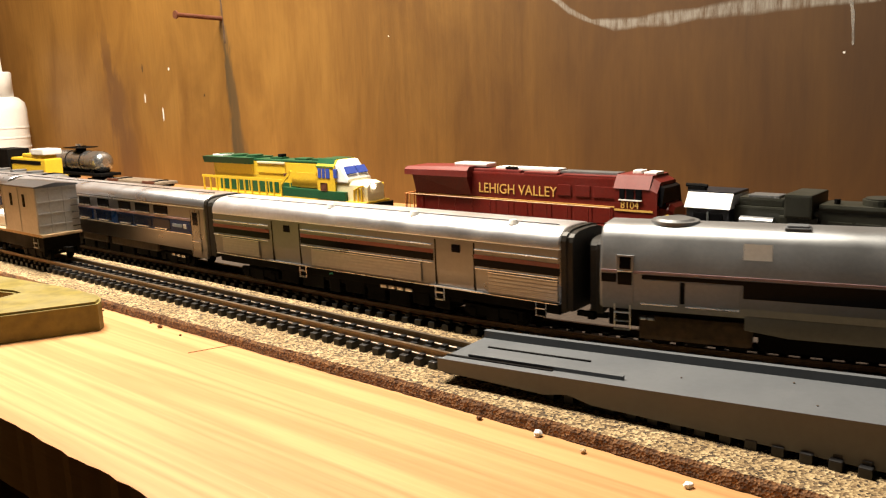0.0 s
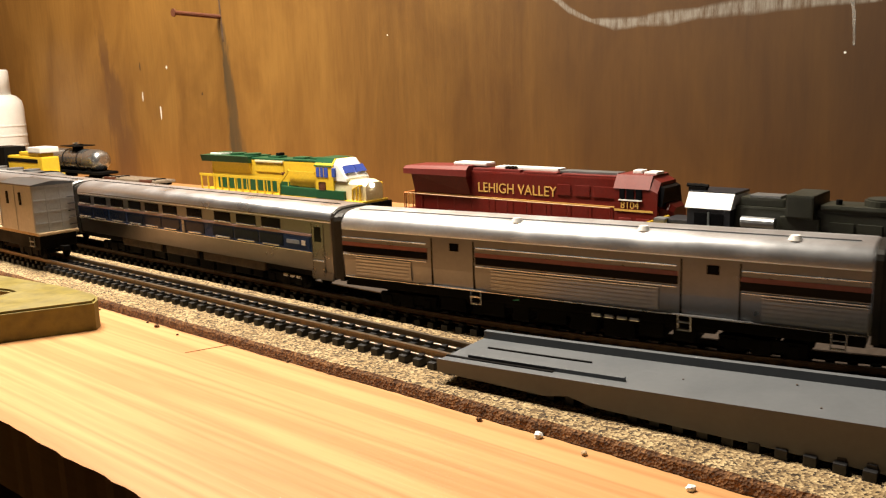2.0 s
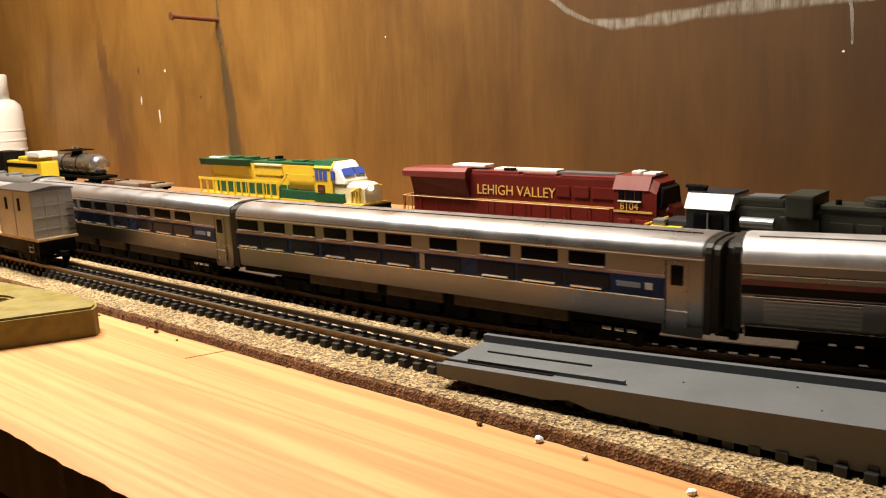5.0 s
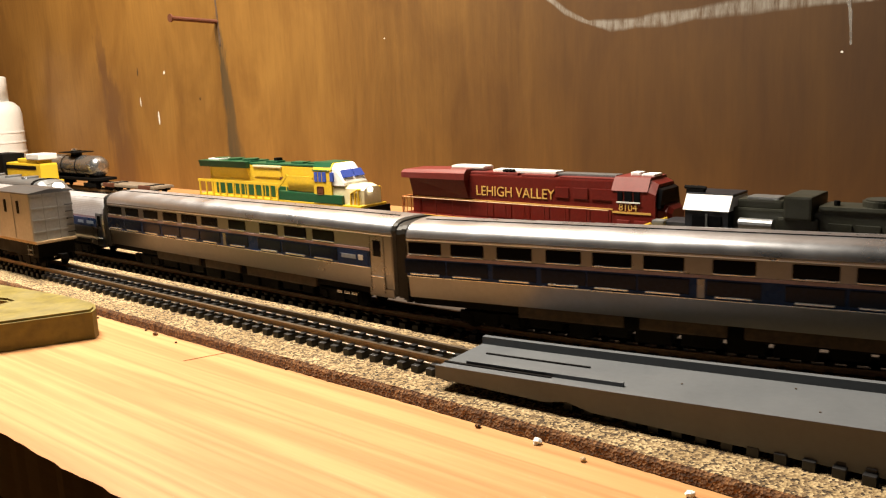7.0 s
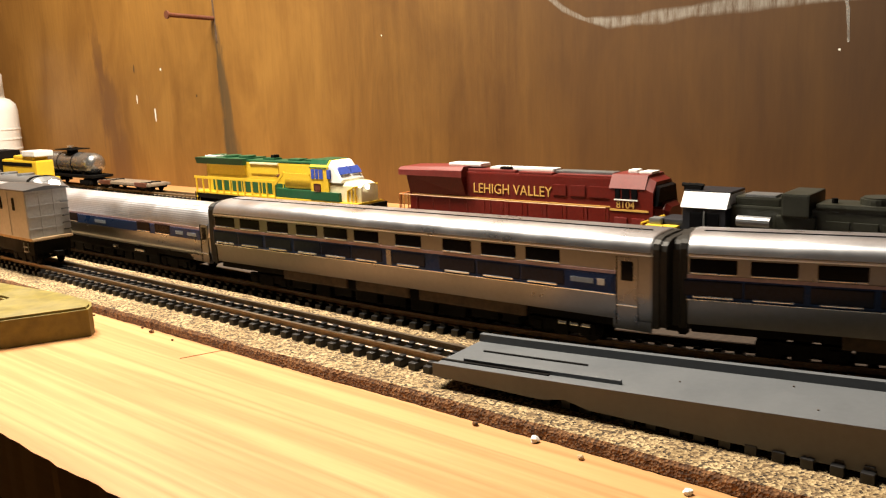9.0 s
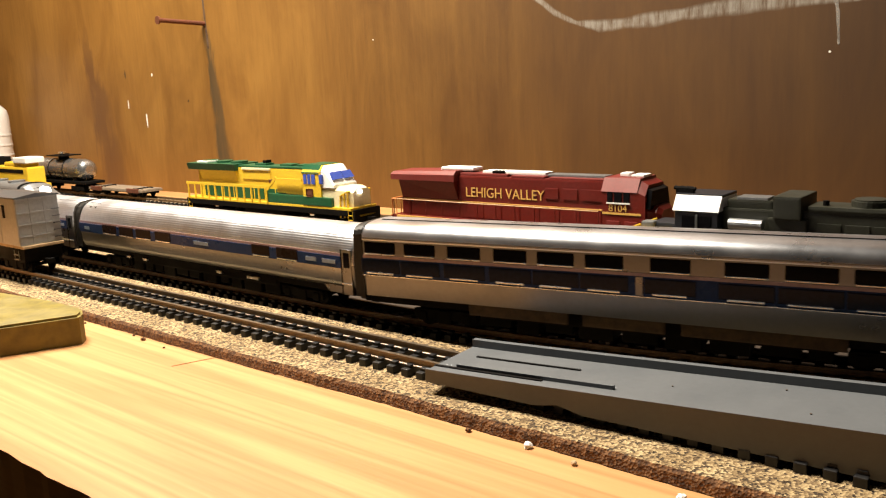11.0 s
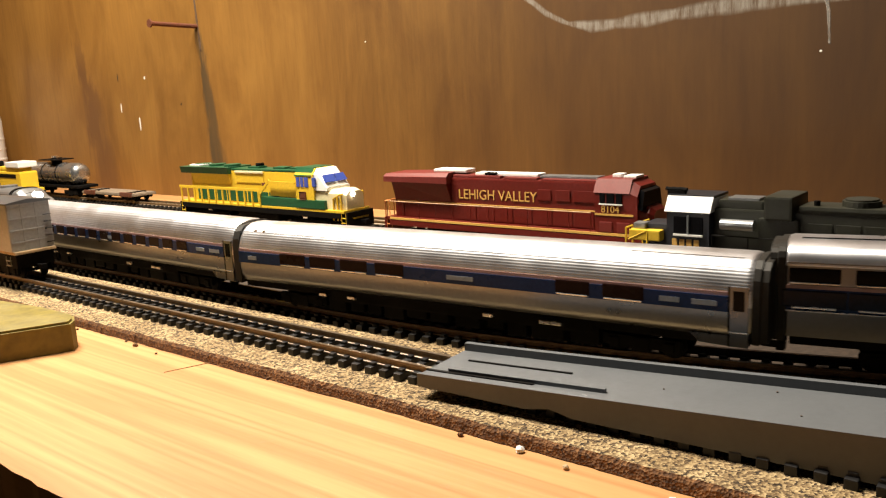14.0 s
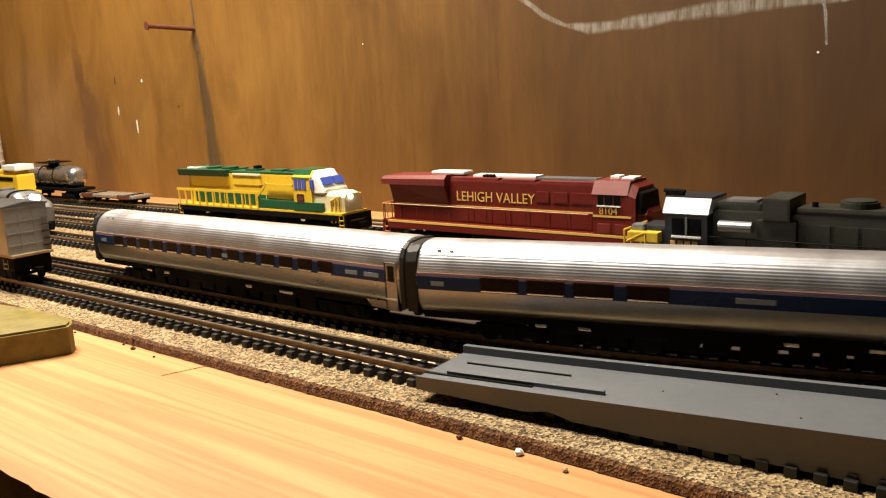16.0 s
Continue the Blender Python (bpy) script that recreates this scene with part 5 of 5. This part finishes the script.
def tank_car():
    c = thing("tank_car", at(-0.682, 0.335, RAIL), "polished silver tank car with a black dome", "train car")
    bm = bmesh.new()
    secs = []
    for x, f in ((-0.0400, 0.35), (-0.0390, 0.70), (-0.0365, 0.93), (-0.0330, 1.0), (0.0330, 1.0), (0.0365, 0.93), (0.0390, 0.70), (0.0400, 0.35)):
        secs.append((x, [(0.0088 * f * math.cos(a), 0.0178 + 0.0088 * f * math.sin(a)) for a in [k * math.tau / 24 for k in range(24)]]))
    bm.free()
    tank = part("tank", loft(secs, 0.0), TANKMETAL, c, "polished metal tank")
    for x in (-0.012, 0.012):
        part("band", disc(bmesh.new(), x, 0, 0.0178, 0.0090, 0.0012, "X", 24), DARK, tank)
    part("dome", disc(bmesh.new(), 0.0, 0, 0.0278, 0.0042, 0.0052, "Z", 16), DARK, c, "black dome")
    part("dome_lid", disc(bmesh.new(), 0.0, -0.001, 0.0312, 0.0026, 0.0016, "Z", 14), CHROME, c, "bright dome lid")
    part("dome_platform", B(-0.0130, 0.0130, -0.0085, 0.0085, 0.0288, 0.0296), DARK, c)
    part("underframe", B(-0.046, 0.046, -0.0086, 0.0086, 0.0070, 0.0092, 0.0003), DARK, c)
    for x in (-0.028, 0.028):
        part("saddle", B(x - 0.003, x + 0.003, -0.0070, 0.0070, 0.0090, 0.0125), DARK, c)
    truck(c, -0.032)
    truck(c, 0.032)
    coupler(c, 0.046, 1)
    return c


def switcher():
    c = thing("switcher_locomotive", at(-0.712, 0.301, RAIL), "small yellow and black diesel with a pale roof", "locomotive", "parked model locomotives")
    part("deck", B(-0.055, 0.055, -0.0092, 0.0092, 0.0075, 0.0100, 0.0003), YELLOW, c)
    part("hood", B(-0.010, 0.052, -0.0070, 0.0070, 0.0100, 0.0235, 0.0015), YELLOW, c, "yellow hood")
    part("hood_top", B(0.010, 0.046, -0.0060, 0.0060, 0.0230, 0.0270, 0.0016), YELLOW, c)
    part("dark_band", B(-0.012, 0.045, -0.0073, -0.0066, 0.0185, 0.0215, 0.0003), DARK, c)
    part("roof_box", B(0.030, 0.052, -0.0075, 0.0075, 0.0265, 0.0310, 0.0008), WHITE, c, "white roof box")
    part("cab", B(-0.040, -0.010, -0.0090, 0.0090, 0.0100, 0.0300, 0.0008), DARK, c, "black cab")
    part("fuel_tank", B(-0.015, 0.015, -0.0080, 0.0080, 0.0022, 0.0078, 0.001), DARK, c)
    truck(c, -0.035)
    truck(c, 0.035)
    return c


def cab_unit():
    """Silver streamlined cab unit parked behind the running line."""
    c = thing("cab_locomotive", at(-0.540, 0.2320, RAIL), "grey streamlined cab locomotive with a lit headlight", "locomotive", "parked model locomotives")
    sec = arch(0.0092, 0.0062, 0.0195, 0.0240, 11, 0.0004, 0.7)
    def shrink(f, top):
        return [(y * f, 0.0062 + (z - 0.0062) * top) for y, z in sec]
    part("body", loft([(-0.065, shrink(0.97, 1.0)), (-0.064, sec), (0.024, sec), (0.031, shrink(0.99, 1.0)), (0.0335, shrink(0.97, 0.92)), (0.037, shrink(0.94, 0.80)), (0.043, shrink(0.88, 0.74)), (0.048, shrink(0.76, 0.66)), (0.051, shrink(0.50, 0.50))]), DULLSILVER, c, "grey streamlined body shell")
    hood = arch(0.0094, 0.0185, 0.0197, 0.0246, 11, 0.0, 0.7)
    part("roof_arch", loft([(0.0240, hood), (0.0268, hood)]), DARK, c, "dark arched windscreen surround")
    part("windscreen", loft([(0.0302, shrink(0.80, 0.96)), (0.0352, shrink(0.80, 0.87))]), GLASS, c, "dark windscreen")
    part("headlight", disc(bmesh.new(), 0.0430, -0.001, 0.0206, 0.0021, 0.0060, "X", 16), HEADLIGHT, c, "lit headlight")
    part("pilot", loft([(0.044, [(-0.0078, 0.0012), (0.0078, 0.0012), (0.0085, 0.0064), (-0.0085, 0.0064)]), (0.0515, [(-0.0040, 0.0012), (0.0040, 0.0012), (0.0050, 0.0064), (-0.0050, 0.0064)])]), DARK, c, "dark pilot")
    part("side_band", B(-0.063, 0.030, -0.0095, -0.0088, 0.0120, 0.0150), BLUE, c)
    for x in (-0.045, -0.020, 0.004):
        fb = disc(bmesh.new(), x, 0, 0.0242, 0.0050, 0.0016, "Z", 20)
        part("roof_fan", fb, DULLSILVER, c)
    coupler(c, 0.051, 1)
    truck(c, -0.042, 0.018)
    truck(c, 0.028, 0.018)
    return c


def flat_car():
    c = thing("flat_car", at(-0.592, 0.335, RAIL), "low empty flat car with a pale wooden deck", "train car")
    part("deck", B(-0.038, 0.038, -0.0088, 0.0088, 0.0040, 0.0056, 0.0003), OLDWOOD, c)
    part("frame", B(-0.034, 0.034, -0.0030, 0.0030, 0.0026, 0.0042), DARK, c)
    for k in range(9):
        part("plank", B(-0.037 + 0.0083 * k, -0.0292 + 0.0083 * k, -0.0086, 0.0086, 0.0056, 0.0060), OLDWOOD, c)
    for x in (-0.026, 0.026):
        part("bolster", B(x - 0.008, x + 0.008, -0.0094, -0.0080, 0.0034, 0.0068, 0.0006), RUST, c)
    truck(c, -0.026, 0.011)
    truck(c, 0.026, 0.011)
    return c


def bottle():
    prof = [(0.0, 0.0), (0.029, 0.0), (0.031, 0.003), (0.031, 0.068), (0.0295, 0.075), (0.025, 0.0795), (0.0215, 0.081)]
    cap = [(0.0, 0.0808), (0.0205, 0.0808), (0.0205, 0.1045), (0.0195, 0.1060), (0.0130, 0.1064), (0.0122, 0.1265), (0.0105, 0.1290), (0.0, 0.1292)]
    c = thing("glue_bottle", at(-0.905, 0.358, 0.0002), "white plastic squeeze bottle with a stepped cap", "bottle")
    for name, pr in (("body", prof), ("cap", cap)):
        bm = bmesh.new()
        rings = [[bm.verts.new((r * math.cos(k * math.tau / 32), r * math.sin(k * math.tau / 32), z)) for k in range(32)] for r, z in pr if r > 0]
        for a, b in zip(rings, rings[1:]):
            for k in range(32):
                bm.faces.new((a[k], a[(k + 1) % 32], b[(k + 1) % 32], b[k])).smooth = True
        bm.faces.new(rings[0][::-1])
        bm.faces.new(rings[-1])
        part(name, bm, BOTTLE, c)
    for z in (0.020, 0.030, 0.040, 0.050):
        part("rib", disc(bmesh.new(), 0, 0, z, 0.0315, 0.0012, "Z", 32), BOTTLE, c)
    return c


def painted_block():
    """Thick painted offcut with a rounded hole, lying on the board."""
    outer = [(-0.1150, 0.2655), (-0.1155, 0.2700), (-0.1180, 0.2755), (-0.1330, 0.2880), (-0.1900, 0.3260), (-0.2350, 0.2950), (-0.2050, 0.2200), (-0.1700, 0.2380), (-0.1440, 0.2525), (-0.1180, 0.2640)]
    hole = [(-0.1500, 0.2830), (-0.1540, 0.2865), (-0.1620, 0.2900), (-0.1900, 0.3000), (-0.2050, 0.2850), (-0.1900, 0.2650), (-0.1650, 0.2700), (-0.1540, 0.2760)]
    bm = bmesh.new()
    edges = []
    for ring in (outer, hole):
        vs = [bm.verts.new((x, y, 0.0)) for x, y in ring]
        edges += [bm.edges.new((a, b)) for a, b in zip(vs, vs[1:] + vs[:1])]
    bmesh.ops.triangle_fill(bm, use_beauty=True, edges=edges, use_dissolve=False)
    ext = bmesh.ops.extrude_face_region(bm, geom=bm.faces[:])
    for v in [g for g in ext["geom"] if isinstance(g, bmesh.types.BMVert)]:
        v.co.z = 0.0098
    bmesh.ops.recalc_face_normals(bm, faces=bm.faces)
    rim = [e for e in bm.edges if all(v.co.z > 0.005 for v in e.verts) and any(abs(f.normal.z) < 0.5 for f in e.link_faces)]
    bmesh.ops.bevel(bm, geom=rim, offset=0.0008, segments=2, affect="EDGES")
    return solid("painted_block", bm, BRASS, pose(0, 0, 0.0001), "worn olive-yellow painted block with a rounded hole", "block")


def rerailer():
    """Grey plastic ramp that guides wheels onto the rails."""
    c = thing("rerailing_ramp", pose(0, 0, 0, 0, 0, TURN) @ Matrix.Translation((-0.13, 0.149, 0)) @ Matrix.Rotation(radians(4.4), 4, "Z") @ Matrix.Translation((0.13, -0.149, 0)), "grey plastic rerailing ramp lying on the near siding", "ramp")
    def top(u):
        return 0.0088 + min(0.0064, 0.0041 * (max(0.0, u + 0.1301) / 0.1) ** 1.15)
    us = [-0.1300] + [-0.124 + 0.006 * k for k in range(26)] + [0.06, 0.12]
    def base(u):
        return 0.0060 - 0.0016 * max(0.0, min(1.0, (u + 0.13) / 0.1)) + (0.0012 if -0.096 < u < -0.088 else 0.0)
    part("deck", loft([(u, [(0.1490, base(u)), (0.1698, base(u)), (0.1698, top(u) - 0.0001), (0.1490, top(u))]) for u in us]), GREY, c, "smooth grey deck")
    part("guide_wall", loft([(u, [(0.1698, 0.0060), (0.1714, 0.0060), (0.1714, top(u) + 0.0019), (0.1698, top(u) + 0.0019)]) for u in us]), GREY, c, "raised grey guide wall")
    part("lip", loft([(u, [(0.1482, base(u)), (0.1492, base(u)), (0.1492, top(u) + 0.0005), (0.1482, top(u) + 0.0005)]) for u in us]), GREY, c)
    part("groove", loft([(u, [(0.1522, top(u) - 0.0006), (0.1531, top(u) - 0.0006), (0.1531, top(u) + 0.00025), (0.1522, top(u) + 0.00025)]) for u in (-0.1301, -0.124, -0.118, -0.112, -0.106, -0.1)]), DARK, c, "dark flange groove")
    part("groove", loft([(u, [(0.1622, top(u) - 0.0006), (0.1628, top(u) - 0.0006), (0.1628, top(u) + 0.00025), (0.1622, top(u) + 0.00025)]) for u in (-0.1240, -0.118, -0.112, -0.106, -0.1, -0.095)]), DARK, c, "dark flange groove")
    part("guide_rib", loft([(u, [(0.1532, top(u) - 0.0006), (0.1542, top(u) - 0.0006), (0.1542, top(u) + 0.0009), (0.1532, top(u) + 0.0009)]) for u in (-0.1240, -0.118, -0.112, -0.106, -0.1, -0.094, -0.088, -0.0828)]), GREY, c, "raised flange rib")
    for u, v in ((-0.072, 0.160), (-0.043, 0.1545), (-0.050, 0.166)):
        part("speck", disc(bmesh.new(), u, v, top(u), 0.00022, 0.0003, "Z", 8), BROWNFRAME, c)
    return c


def crumb(x, y, r, seed, mat, label):
    bm = bmesh.new()
    bmesh.ops.create_icosphere(bm, subdivisions=2, radius=r)
    q = random.Random(seed)
    for v in bm.verts:
        v.co *= q.uniform(0.75, 1.2)
        v.co.z *= 0.75
    solid("crumb", bm, mat, pose(x, y, r * 0.6), label, "debris")


baggage = baggage_car()
sleeper = sleeping_car()
sleeper_two = copy_thing(sleeper, at(0, 0.189, RAIL))
lounge = coach([(-66, -54.5), (-52.5, -41.5), (-39.5, -28.5), (-25.5, -14.5), (35.6, 45.5), (49, 60)], "cafe_car", "silver fluted cafe car with a blue window band")
coach_car = coach([(-71 + 9.4 * k, -64 + 9.4 * k) for k in range(14)], "coach", "silver fluted coach with a blue window band at the train's rear")
engine = passenger_loco()
maroon_loco()
yellow_loco()
dark_loco()
cabin_car()
tank_car()
switcher()
cab_unit()
flat_car()
bottle()
painted_block()
rerailer()
crumb(0.0192, 0.1692, 0.0010, 1, WHITE, "small white crumb on the pine board")
crumb(0.0275, 0.1600, 0.0007, 2, TANWOOD, "small tan crumb on the pine board")
crumb(0.0445, 0.1435, 0.0009, 3, WHITE, "small white crumb on the pine board")
for i in range(7):
    q = random.Random(40 + i)
    p = uv(q.uniform(-0.36, -0.08), 0.1432 - q.uniform(0.0008, 0.0045))
    crumb(p.x, p.y, q.uniform(0.0004, 0.0009), 60 + i, CORK_EDGE, "loose crumb of brown cork")
line = bmesh.new()
a, b = Vector((-0.0775, 0.2375, 0)), Vector((-0.0640, 0.2450, 0))
d = (b - a).normalized() * 1.0
q = Vector((-d.y, d.x, 0)) * 0.00022
vs = [line.verts.new(p) for p in (a - q * 0.4, b - q, b + q, a + q * 0.4)]
top = [line.verts.new(v.co + Vector((0, 0, 0.00012))) for v in vs]
line.faces.new(top)
for i in range(4):
    line.faces.new((vs[i], vs[(i + 1) % 4], top[(i + 1) % 4], top[i]))
tagged(solid("pencil_mark", line, PENCIL, pose(0, 0, 0.00005), "thin dark pencil line across the pine board", "mark"), kind="structure")


def motions():
    """The train rolls along the running line at an even pace."""
    run = [(0.0, 0.0082), (1.5, 0.0605), (3.5, 0.1405), (7.0, 0.2845), (9.0, 0.3665), (12.5, 0.5080), (13.5, 0.5490), (14.5, 0.5880), (16.0, 0.6480)]

    def place(t):
        for (ta, sa), (tb, sb) in zip(run, run[1:]):
            if t <= tb:
                return sa + (sb - sa) * (t - ta) / (tb - ta)
        return run[-1][1]

    train = ((engine, 0.1600), (baggage, 0.0), (sleeper, -0.1664), (sleeper_two, -0.3420), (lounge, -0.5184), (coach_car, -0.6960))
    for ob, off in train:
        rows = []
        for k in range(33):
            t = k * 0.5
            s = place(t) + off
            ua, va, _ = line_at(s - 0.055)
            ub, vb, _ = line_at(s + 0.055)
            turn = math.degrees(math.atan2(vb - va, ub - ua))
            rows.append((t, at((ua + ub) / 2, (va + vb) / 2, RAIL, turn)))
        walk(ob, rows)


motions()
